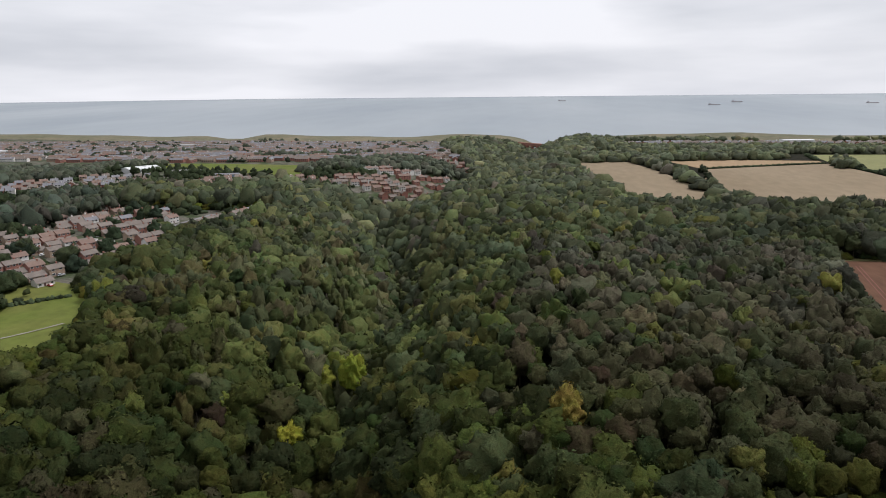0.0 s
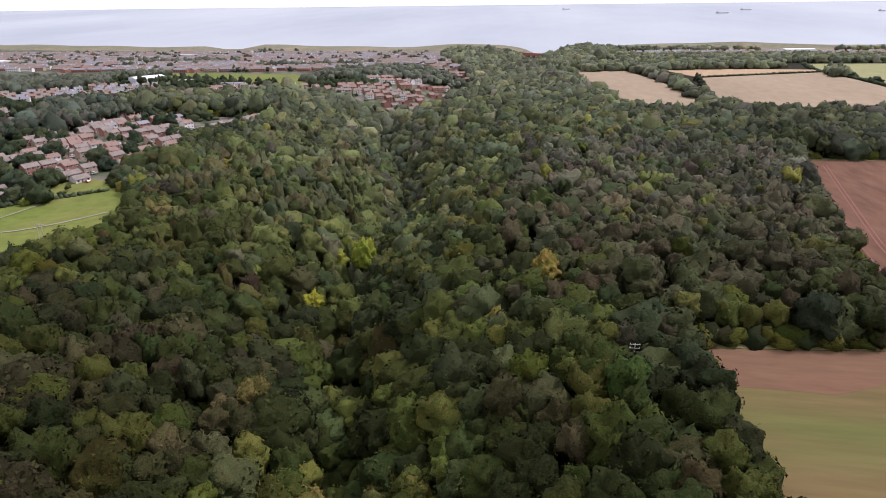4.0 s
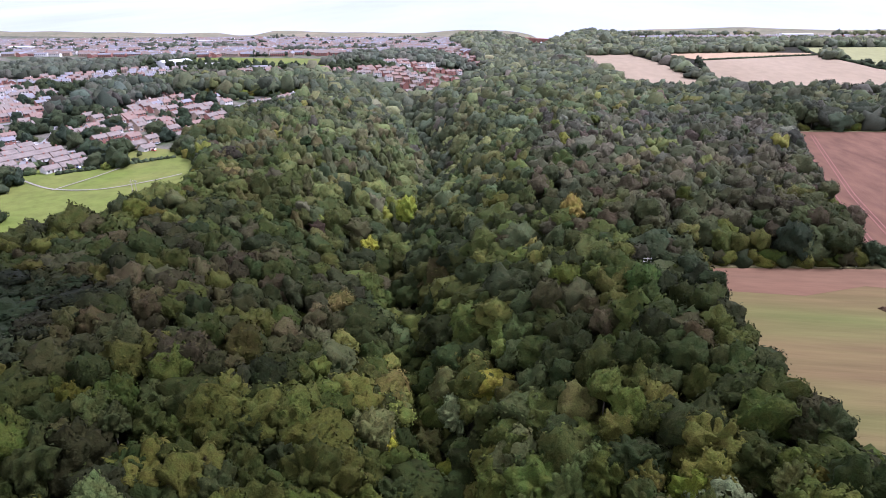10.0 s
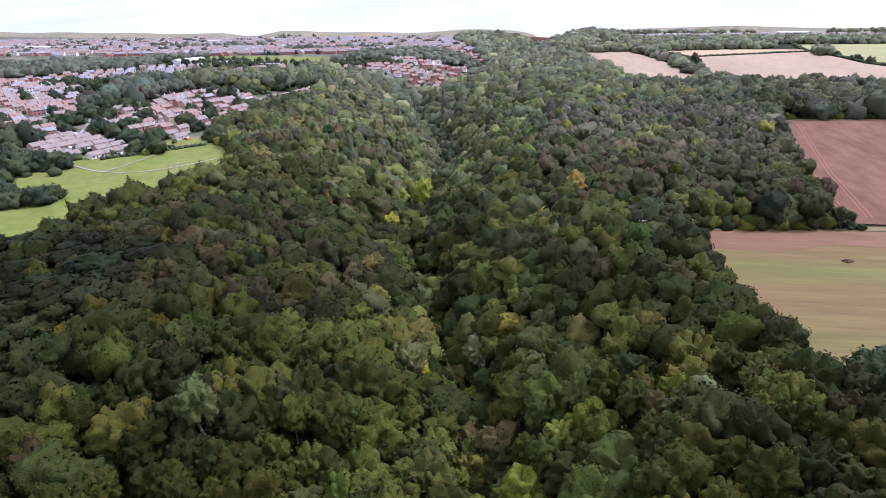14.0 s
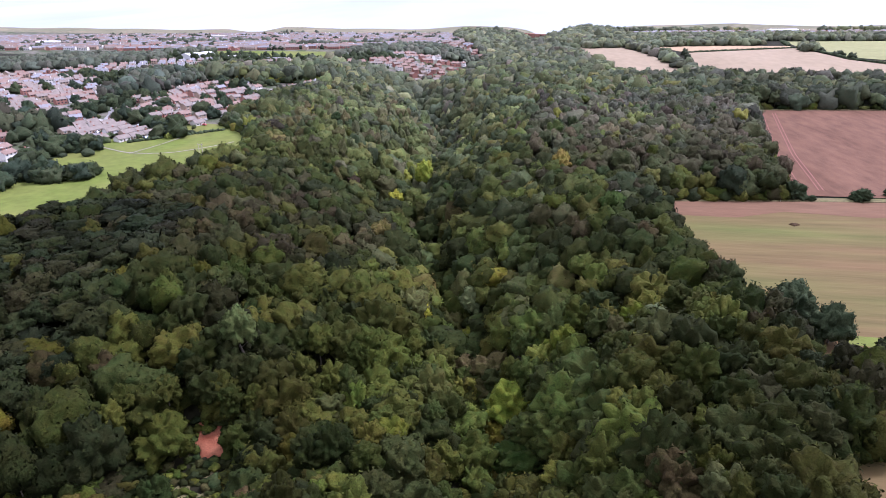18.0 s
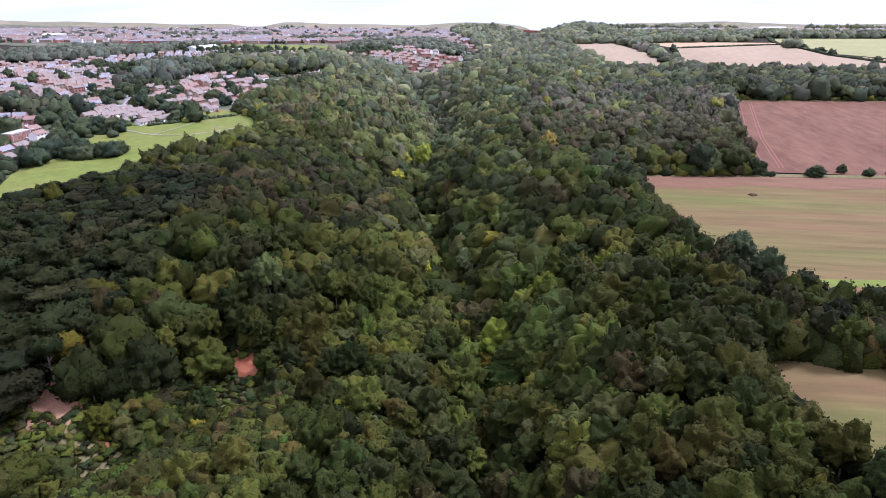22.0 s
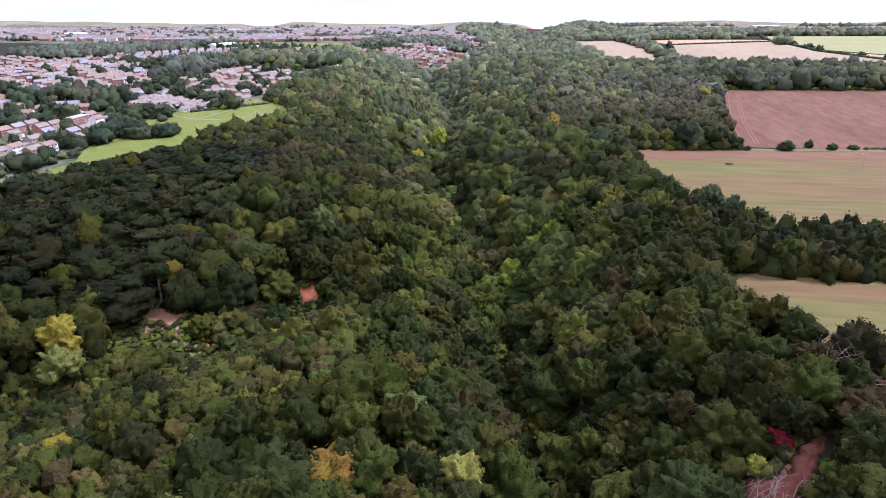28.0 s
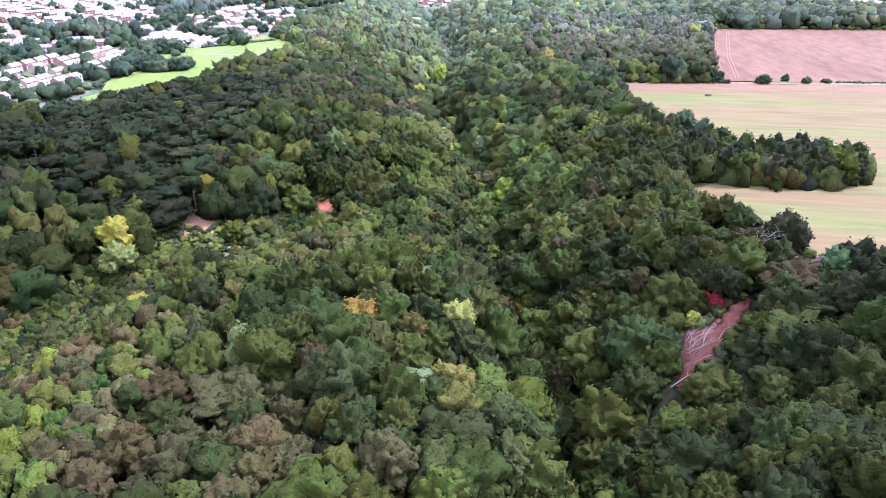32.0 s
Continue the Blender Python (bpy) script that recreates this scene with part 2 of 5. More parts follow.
def ground(x, y):
    x, y = np.asarray(x, float), np.asarray(y, float)
    top = -3.5 * (1 - smooth(-110, 30, x)) - 17 * smooth(900, 1800, y)
    top = top - smooth(-40, 40, x) * (1 - smooth(600, 900, y)) * (2.4 * smooth(-60, 110, y) + 3.0 * smooth(150, 430, y))
    d = to_line(DENE, x, y)
    left = 105 - 71 * (1 - smooth(-150, -50, y))
    reach = np.where(d > 0, 37, left * 0.46)
    cut = 46 * np.clip((np.exp(-np.abs(d) / reach) - 0.09) / 0.91, 0, 1)
    e = -to_line(SIDE_DENE, x, y)
    cut = np.maximum(cut, 34 * np.clip(1 - np.where(e > 0, e / 70, -e / 100), 0, 1) ** 1.1)
    cut *= 1 + 0.10 * wobble(x, y, 22, 3) * smooth(0, 6, cut)
    bumps = 10 * smooth(1450, 1750, y) * (0.4 + 0.6 * wobble(x, y, 210, 1.7)) + 8 * smooth(-1300, -1700, x) * smooth(1400, 1800, y)
    notch = 17 * np.exp(-((x + 868) / 36) ** 2) * smooth(1500, 1700, y)
    z = top - cut + bumps - notch
    return np.where(y > COAST_Y, z - (z - SEA_Z + 6) * smooth(COAST_Y, COAST_Y + 40, y), z)


def inside(poly, x, y):
    x, y = np.asarray(x, float), np.asarray(y, float)
    hit = np.zeros(x.shape, bool)
    for (ax, ay), (bx, by) in zip(poly, poly[1:] + poly[:1]):
        if ay != by:
            hit ^= ((ay > y) != (by > y)) & (x < (bx - ax) * (y - ay) / (by - ay) + ax)
    return hit


# ---- building helpers ----
def solid(name, V, F, mats, parent=None, leaf=None, slots=None, flat=True, normals=None, sharp=False):
    """One mesh object from triangles (or quads) in arrays."""
    V, F = np.asarray(V, float), np.asarray(F, int)
    me = bpy.data.meshes.new(name)
    k = F.shape[1]
    me.vertices.add(len(V))
    me.vertices.foreach_set("co", V.ravel())
    me.loops.add(F.size)
    me.loops.foreach_set("vertex_index", F.ravel())
    me.polygons.add(len(F))
    me.polygons.foreach_set("loop_start", np.arange(0, F.size, k))
    if slots is not None:
        me.polygons.foreach_set("material_index", np.asarray(slots, int))
    for m in mats if isinstance(mats, (list, tuple)) else [mats]:
        me.materials.append(m)
    if leaf is not None:
        data = me.attributes.new("leaf", "FLOAT_COLOR", "POINT")
        data.data.foreach_set("color", np.asarray(leaf[0], float).ravel())
        normals = leaf[1]
    me.update(calc_edges=True)
    if normals is not None:
        me.attributes.new("custom_normal", "FLOAT_VECTOR", "POINT").data.foreach_set("vector", np.asarray(normals, float).ravel())
    if not flat:
        me.shade_smooth()
    if sharp:
        me.shade_flat()
    ob = new(name, me)
    ob.parent = parent
    return ob


def part(name, bm, mat, parent, label=""):
    """Links a bmesh as one mesh under a thing or a part."""
    me = bpy.data.meshes.new(name)
    bm.to_mesh(me)
    bm.free()
    me.materials.append(mat)
    ob = new(name, me)
    ob.parent = parent
    return tagged(ob, label) if label else ob


def box(sx, sy, sz, x=0, y=0, z=0, bm=None, turn=0.0):
    """A box standing on z, with its corners a little eased."""
    bm = bm or bmesh.new()
    m = Matrix.Translation((x, y, z + sz / 2)) @ Matrix.Rotation(turn, 4, "Z") @ Matrix.Diagonal((sx, sy, sz, 1))
    bmesh.ops.create_cube(bm, size=1, matrix=m)
    return bm


def prism(outline, y0, y1, bm=None):
    """A solid between y0 and y1 with an outline in x and z."""
    bm = bm or bmesh.new()
    a = [bm.verts.new((x, y0, z)) for x, z in outline]
    b = [bm.verts.new((x, y1, z)) for x, z in outline]
    n = len(a)
    bm.faces.new(a)
    bm.faces.new(b[::-1])
    for i in range(n):
        bm.faces.new((a[i], b[i], b[(i + 1) % n], a[(i + 1) % n]))
    bmesh.ops.recalc_face_normals(bm, faces=bm.faces)
    return bm


def tube(points, radii, sides=6):
    """Arrays of a tapered, bent tube through points."""
    P, V, F = [Vector(p) for p in points], [], []
    for i, p in enumerate(P):
        way = (P[min(i + 1, len(P) - 1)] - P[max(i - 1, 0)]).normalized()
        u = way.orthogonal().normalized()
        w = way.cross(u)
        for s in range(sides):
            a = 2 * math.pi * s / sides
            V.append(p + (u * math.cos(a) + w * math.sin(a)) * radii[i])
    for i in range(len(P) - 1):
        for s in range(sides):
            a, b = i * sides + s, i * sides + (s + 1) % sides
            F += [(a, b, b + sides), (a, b + sides, a + sides)]
    return np.array([tuple(v) for v in V]), np.array(F)


def merge(pieces):
    V, F, n = [], [], 0
    for v, f in pieces:
        V.append(v)
        F.append(f + n)
        n += len(v)
    return np.concatenate(V), np.concatenate(F)


def sheet(name, outline, mat, lift, cuts=7, label="", category="field"):
    """A field or lawn that follows the land inside an outline."""
    bm = bmesh.new()
    bm.faces.new([bm.verts.new((x, y, 0)) for x, y in outline])
    bmesh.ops.triangulate(bm, faces=bm.faces)
    bmesh.ops.subdivide_edges(bm, edges=bm.edges, cuts=cuts, use_grid_fill=True)
    for v in bm.verts:
        v.co.z = float(ground(v.co.x, v.co.y)) + lift
    bmesh.ops.recalc_face_normals(bm, faces=bm.faces)
    if sum(f.normal.z for f in bm.faces) < 0:
        bmesh.ops.reverse_faces(bm, faces=bm.faces)
    ob = part(name, bm, mat, None)
    return tagged(ob, label, category, kind="structure")


def ribbon(name, points, width, mat, lift, label, category, step=6.0):
    """A road or path along points, laid on the land."""
    P = [Vector(p) for p in points]
    fine = []
    for a, b in zip(P[:-1], P[1:]):
        n = max(1, int((b - a).length / step))
        fine += [a.lerp(b, i / n) for i in range(n)]
    fine.append(P[-1])
    for _ in range(3):
        fine = [fine[0]] + [(fine[i - 1] + fine[i] * 2 + fine[i + 1]) / 4 for i in range(1, len(fine) - 1)] + [fine[-1]]
    V, F = [], []
    for i, p in enumerate(fine):
        way = (fine[min(i + 1, len(fine) - 1)] - fine[max(i - 1, 0)]).normalized()
        side = Vector((-way.y, way.x)) * width / 2
        for s in (-1, 1):
            q = p + side * s
            V.append((q.x, q.y, float(ground(q.x, q.y)) + lift))
    for i in range(len(fine) - 1):
        F.append((2 * i, 2 * i + 1, 2 * i + 3, 2 * i + 2)[::-1])
    return tagged(solid(name, V, F, mat), label, category, kind="structure")


# ---- ground and sea ----
def spacing(stops):
    out = []
    for a, b, step in stops:
        out += list(np.arange(a, b, step))
    return np.array(out + [stops[-1][1]], float)


gx = spacing([(-4200, -1800, 200), (-1800, -420, 60), (-420, -240, 15), (-240, 200, 7), (200, 500, 30), (500, 1600, 100), (1600, 4200, 260)])
gy = spacing([(-1800, -420, 120), (-420, 660, 7), (660, 1480, 20), (1480, 1860, 12)])
GX, GY = np.meshgrid(gx, gy)
V = np.stack([GX, GY, ground(GX, GY)], -1).reshape(-1, 3)
i = np.arange(len(gy) - 1)[:, None] * len(gx) + np.arange(len(gx) - 1)
F = np.stack([i, i + 1, i + 1 + len(gx), i + len(gx)], -1).reshape(-1, 4)
cx, cy = V[F].mean(1)[:, 0], V[F].mean(1)[:, 1]
TOWN = [(-1500, 1000), (-900, 900), (-640, 590), (-560, 300), (-450, 60), (-330, 0), (-285, 45), (-300, 140), (-300, 240), (-262, 300), (-260, 420), (-250, 560),
        (-330, 560), (-440, 640), (-300, 700), (-170, 690), (-150, 830), (-100, 1000), (-220, 1300), (-260, 1560), (-1600, 1640)]
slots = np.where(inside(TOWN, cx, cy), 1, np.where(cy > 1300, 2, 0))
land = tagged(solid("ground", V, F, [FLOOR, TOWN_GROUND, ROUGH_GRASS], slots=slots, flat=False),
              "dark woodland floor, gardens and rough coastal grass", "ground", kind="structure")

sx = np.linspace(-4800, 4800, 25)
sy = np.linspace(1700, 4850, 22)
SX, SY = np.meshgrid(sx, sy)
V = np.stack([SX, SY, SEA_Z + 103 * ((SY - 1700) / 3150) ** 0.9], -1).reshape(-1, 3)
i = np.arange(len(sy) - 1)[:, None] * len(sx) + np.arange(len(sx) - 1)
tagged(solid("sea", V, np.stack([i, i + 1, i + 1 + len(sx), i + len(sx)], -1).reshape(-1, 4), SEA, flat=False),
       "calm pale grey sea under haze", "sea", kind="structure")

# ---- fields, lawns, paths ----
RED_FIELD = [(178, 432), (146, 309), (131, 212), (122, 166), (195, 166), (330, 182), (560, 200), (640, 450), (420, 448)]
NEAR_FIELD = [(51, 149), (54, 110), (58, 60), (70, 24), (77, 2), (64, -20), (57, -46), (69, -74), (82, -104), (114, -125), (230, -138), (560, -120), (560, 194), (330, 176), (195, 160), (120, 155), (80, 151)]
PARK = [(-345, -22), (-290, -32), (-258, 10), (-240, 48), (-220, 95), (-212, 140), (-194, 190), (-193, 238), (-205, 272), (-226, 299), (-255, 320), (-284, 328), (-292, 302), (-302, 278), (-320, 262),
        (-346, 268), (-362, 240), (-320, 230), (-322, 200), (-318, 150), (-300, 110), (-286, 82), (-293, 53), (-312, 27), (-345, 8)]
SPORTS = [(-662, 941), (-500, 950), (-336, 936), (-285, 800), (-330, 800), (-395, 835), (-460, 850), (-578, 900)]
STUBBLES = [([(36, 985), (120, 975), (150, 840), (174, 690), (178, 615), (88, 600), (60, 760)], STUBBLE), ([(165, 1020), (388, 1008), (384, 980), (203, 897)], STUBBLE_GOLD),
            ([(203, 885), (384, 965), (398, 810), (470, 690), (510, 585), (317, 585), (182, 620), (180, 760)], STUBBLE)]
MEADOWS = [([(396, 1000), (416, 1120), (700, 1150), (700, 800), (500, 760), (412, 830)], MEADOW), ([(430, 800), (500, 750), (700, 790), (700, 640), (530, 600), (480, 700)], STUBBLE_GOLD), ([(120, 1370), (260, 1400), (420, 1400), (300, 1330)], STUBBLE_GOLD),
           ([(130, 1090), (330, 1110), (320, 1130), (140, 1120)], STUBBLE), ([(10, 600), (36, 600), (36, 622), (12, 622)], LAWN)]
sheet("field", RED_FIELD, PLOUGH_RED, 0.45, label="bare ploughed field of reddish-brown soil")
sheet("field", NEAR_FIELD, STUBBLE_GREEN, 0.45, label="tan stubble field with streaks of green regrowth")
sheet("field_strip", [(53, 148), (80, 150.5), (120, 154.5), (195, 159.5), (330, 175), (330, 158), (260, 141), (195, 144), (150, 133), (112, 138), (88, 127), (56, 128)],
      material("brown_worked_soil", (0.120, 0.064, 0.038), (0.130, 0.078, 0.046), 0.03, 0.95, 0.4, 1.0, stretch=(0.3, 1.2, 1), fine=0.12), 0.5, label="strip of bare brown soil at the field's far edge")
sheet("field_strip", [(88, 8), (104, 6), (160, 14), (158, 19), (104, 13), (88, 14)], LAWN, 0.5, label="bright green grassy strip in the stubble", category="grass")
sheet("park_lawn", PARK, LAWN, 0.35, label="mown green park with worn brown patches", category="lawn")
sheet("sports_field", SPORTS, LAWN, 0.6, label="bright green sports field beyond the estate", category="lawn")
for outline, mat in STUBBLES:
    sheet("field", outline, mat, 0.6, label="pale brown harvested stubble field")
for outline, mat in MEADOWS:
    sheet("field", outline, mat, 0.6, label="pale distant field between dark hedges")
TRACK = material("pale_wheel_track", (0.15, 0.07, 0.055), (0.19, 0.092, 0.072), 0.3, 0.95, 0.2, 2.0)
for off in (5.0, 7.2, 15.0, 17.2):
    ribbon("wheel_track", [(126 + off, 176), (139 + off, 258), (175 + off, 420)], 0.7, TRACK, 0.62, "pale wheel track in ploughed soil", "track")
sheet("field_margin", [(54, 149), (80, 151), (120, 155), (195, 160), (330, 176), (330, 182), (195, 166), (120, 161), (80, 155), (56, 152)], SCRUB_GRASS, 0.6, label="rough grass strip between two fields", category="grass")
sheet("field_margin", [(181, 431), (420, 447), (640, 449), (640, 456), (420, 454), (180, 438)], SCRUB_GRASS, 0.6, label="rough green strip along the tree belt", category="grass")
ribbon("park_path", [(-345, 262), (-326, 247), (-300, 232), (-278, 221), (-251, 224), (-230, 247), (-222, 262)], 1.5, GRAVEL_PATH, 0.6, "thin pale path across the park", "path")
ribbon("park_path", [(-278, 221), (-272, 245), (-268, 275)], 1.2, GRAVEL_PATH, 0.62, "thin pale path across the park", "path")
for pts, w in (([(-353, 296), (-382, 362), (-432, 425), (-482, 492), (-545, 575), (-640, 600)], 9), ([(-353, 296), (-330, 262), (-345, 214), (-360, 160), (-352, 90), (-395, 20)], 7),
               ([(-353, 296), (-300, 330), (-288, 400), (-300, 470), (-290, 540)], 6), ([(-382, 362), (-345, 400), (-330, 470), (-345, 530)], 6),
               ([(-482, 492), (-560, 450), (-620, 400)], 7), ([(-432, 425), (-500, 350), (-540, 260)], 7), ([(-360, 215), (-440, 250), (-560, 330)], 7)):
    ribbon("road", pts, w, TARMAC, 0.5, "worn grey tarmac estate road", "road")

# ---- trees ----
def ico(level):
    """Directions and triangles of a round ball."""
    b = bmesh.new()
    bmesh.ops.create_icosphere(b, subdivisions=level, radius=1)
    out = np.array([tuple(v.co) for v in b.verts]), np.array([[v.index for v in f.verts] for f in b.faces])
    b.free()
    return out


ICO = {k: ico(k) for k in (2, 3, 4)}


def leaves(rng, P, N, size, tilt=0.55):
    """Small leaf sprays at points P, facing out along N: one triangle each."""
    n = len(P)
    N = N * (1, 1, 1.15) + rng.normal(0, tilt, (n, 3))
    N /= np.linalg.norm(N, axis=1)[:, None]
    U = np.cross(N, rng.normal(0, 1, (n, 3)))
    U /= np.linalg.norm(U, axis=1)[:, None] + 1e-9
    W = np.cross(N, U)
    s = (size * rng.uniform(0.6, 1.4, n))[:, None]
    a = rng.uniform(-0.4, 0.4, (n, 1))
    V = np.stack([P - U * s, P + U * s, P + U * s * a + W * s * rng.uniform(0.9, 1.6, (n, 1))], 1).reshape(-1, 3)
    return V, np.arange(3 * n).reshape(-1, 3)


def spread(rng, n, low=-0.55):
    """About n directions over a dome, evenly pushed apart."""
    C = rng.normal(0, 1, (n * 14, 3))
    C /= np.linalg.norm(C, axis=1)[:, None]
    C = C[C[:, 2] > low]
    gap, kept = 3.0 / math.sqrt(n), C[:1]
    for c in C[1:]:
        if len(kept) < n and ((kept - c) ** 2).sum(1).min() > (gap * rng.uniform(0.7, 1.0)) ** 2:
            kept = np.concatenate([kept, c[None]])
    return kept, gap


def reach(D, C, R):
    """How far one sees along the directions D from inside balls at C."""
    dot = D @ C.T
    root = dot ** 2 - (C ** 2).sum(1) + R ** 2
    return np.where(root > 0, dot + np.sqrt(np.maximum(root, 0)), 0).max(1)


def crown(seed, level, lobes, clumps, sprays, size, shape="round"):
    """A crown of about unit radius: domed boughs covered in leafy clumps with deep creases between them, and loose sprays on the skin."""
    rng = np.random.default_rng(seed)
    D, F = ICO[level]
    turn = np.linalg.qr(rng.normal(0, 1, (3, 3)))[0]
    turn *= np.sign(np.linalg.det(turn))
    D = D @ turn.T
    C, gap = spread(rng, lobes)
    R = gap * rng.uniform(0.42, 0.66, len(C))
    C = C * rng.uniform(0.55, 0.80, (len(C), 1))
    heart = 0.58 if shape != "pine" else 0.42
    r = np.maximum(reach(D, C, R), heart)
    if clumps:
        Q, gap = spread(rng, clumps)
        out = np.maximum(reach(Q, C, R), heart)
        r = np.maximum(0.69 * r, reach(D, Q * (out * rng.uniform(0.80, 0.94, len(Q)))[:, None], gap * out * rng.uniform(0.40, 0.56, len(Q))))
    fine = np.sin(D @ rng.normal(0, 9, (3, 7)) + rng.uniform(0, 6, 7)).sum(1) / 7
    r = r * (1 + 0.07 * fine + rng.normal(0, 0.03 if level > 2 else 0.05, len(r)))
    P = D * r[:, None]
    if shape == "spire":
        P = P * np.stack([1.06 - 0.26 * P[:, 2], 1.06 - 0.26 * P[:, 2], np.full(len(P), 1.5)], 1)
    elif shape == "pine":
        P = P * (1.05, 1.05, 0.62) + (0, 0, 0.15)
    else:
        P = P * (1, 1, 0.94)
    keep = P[F].mean(1)[:, 2] > -0.62 * (1.5 if shape == "spire" else 1)
    F = F[keep]
    face = np.cross(P[F[:, 1]] - P[F[:, 0]], P[F[:, 2]] - P[F[:, 0]])
    N = np.zeros_like(P)
    for k in range(3):
        np.add.at(N, F[:, k], face)
    N /= np.linalg.norm(N, axis=1)[:, None] + 1e-9
    used = np.unique(F)
    index = np.zeros(len(P), int)
    index[used] = np.arange(len(used))
    P, N, F = P[used], N[used], index[F]
    # loose sprays stand proud of the skin, most of them on the outer boughs
    share = np.linalg.norm(face, axis=1) * np.linalg.norm(P[F].mean(1), axis=1) ** 4
    tri = rng.choice(len(F), sprays, p=share / share.sum())
    w = rng.dirichlet((1, 1, 1), sprays)[:, :, None]
    SP, SN = (P[F[tri]] * w).sum(1), (N[F[tri]] * w).sum(1)
    SN /= np.linalg.norm(SN, axis=1)[:, None] + 1e-9
    SP = SP + SN * rng.uniform(-0.04, 0.06, (sprays, 1))
    v, f = leaves(rng, SP, SN, size)
    q = v.reshape(-1, 3, 3)
    own = np.cross(q[:, 1] - q[:, 0], q[:, 2] - q[:, 0])
    own /= np.linalg.norm(own, axis=1)[:, None] + 1e-9
    own *= np.sign((own * SN).sum(1))[:, None]
    normals = np.concatenate([N, np.repeat(SN + 1.0 * own, 3, 0)])
    P = P * 0.93
    normals /= np.linalg.norm(normals, axis=1)[:, None] + 1e-9
    return (*merge([(P, F), (v, f)]), normals)


def trunk(seed, height, girth, limbs=4, sides=6):
    """A tapered, slightly bent trunk with limbs that reach into the crown."""
    rng = random.Random(seed)
    bend = [(rng.uniform(-0.03, 0.03) * height, rng.uniform(-0.03, 0.03) * height) for _ in range(3)]
    pts = [(0, 0, -0.6), (bend[0][0], bend[0][1], height * 0.35), (bend[1][0], bend[1][1], height * 0.65), (bend[2][0], bend[2][1], height)]
    pieces = [tube(pts, [girth * 1.35, girth, girth * 0.75, girth * 0.3], sides)]
    for k in range(limbs):
        a, h = 2 * math.pi * (k + rng.random() * 0.6) / max(1, limbs), height * rng.uniform(0.45, 0.75)
        r = height * rng.uniform(0.18, 0.32)
        pieces.append(tube([(bend[1][0], bend[1][1], h), (r * 0.5 * math.cos(a), r * 0.5 * math.sin(a), h + r * 0.55), (r * math.cos(a), r * math.sin(a), h + r * 0.9)],
                           [girth * 0.5, girth * 0.32, girth * 0.12], 5))
    return merge(pieces)


NEAR_CROWNS = [crown(100 + k, 4, 9 + k % 6, 50 + 7 * (k % 5), 360, 0.06) for k in range(14)]
OPEN_CROWNS = [crown(120 + k, 3, 8 + k % 6, 32 + 4 * (k % 5), 400, 0.068) for k in range(12)]
NEAR_SPIRES = [crown(140 + k, 3, 12, 36, 460, 0.075, "spire") for k in range(5)]
NEAR_PINES = [crown(160 + k, 3, 14, 34, 560, 0.085, "pine") for k in range(6)]
MID_CROWNS = [crown(200 + k, 3, 7 + k % 4, 24 + 2 * (k % 3), 120, 0.085) for k in range(10)]
MID_SPIRES = [crown(240 + k, 3, 9, 22, 110, 0.09, "spire") for k in range(5)]
BUSH_CROWNS = [crown(260 + k, 3, 7 + k % 4, 24 + 2 * (k % 4), 190, 0.085) for k in range(8)]
SCRUB_CROWNS = [crown(270 + k, 2, 6 + k % 4, 12, 48, 0.135) for k in range(8)]
PARK_CROWNS = [crown(280 + k, 3, 9 + k % 3, 30, 300, 0.085) for k in range(6)]
LUSH_CROWNS = [crown(400 + k, 4, 10 + k % 6, 64 + 8 * (k % 5), 640, 0.05) for k in range(10)]
FAR_CROWNS = [crown(300 + k, 2, 6 + k % 3, 11, 28, 0.14) for k in range(8)]

GREENS = np.array([(0.046, 0.066, 0.022), (0.058, 0.080, 0.024), (0.040, 0.060, 0.026), (0.072, 0.092, 0.028), (0.052, 0.070, 0.034), (0.085, 0.098, 0.030), (0.036, 0.052, 0.020)]) * (0.77, 0.70, 0.37)
BROWNS = np.array([(0.085, 0.080, 0.042), (0.070, 0.074, 0.034), (0.10, 0.088, 0.05), (0.060, 0.068, 0.030), (0.076, 0.080, 0.044)]) * (0.63, 0.63, 0.37)
LIGHTS = np.array([(0.085, 0.115, 0.034), (0.10, 0.125, 0.04), (0.07, 0.10, 0.03), (0.115, 0.115, 0.045), (0.095, 0.11, 0.05)]) * (0.77, 0.70, 0.37)
DARKS = np.array([(0.028, 0.040, 0.022), (0.034, 0.046, 0.024), (0.030, 0.046, 0.030), (0.042, 0.046, 0.030)]) * (0.77, 0.70, 0.37)
PINKS = np.array([(0.140, 0.112, 0.036), (0.118, 0.108, 0.034), (0.11, 0.104, 0.032), (0.150, 0.112, 0.040)]) * 0.66
FRESH = np.array([(0.12, 0.15, 0.03), (0.15, 0.16, 0.03), (0.055, 0.095, 0.03), (0.10, 0.13, 0.025)]) * (0.77, 0.70, 0.37)

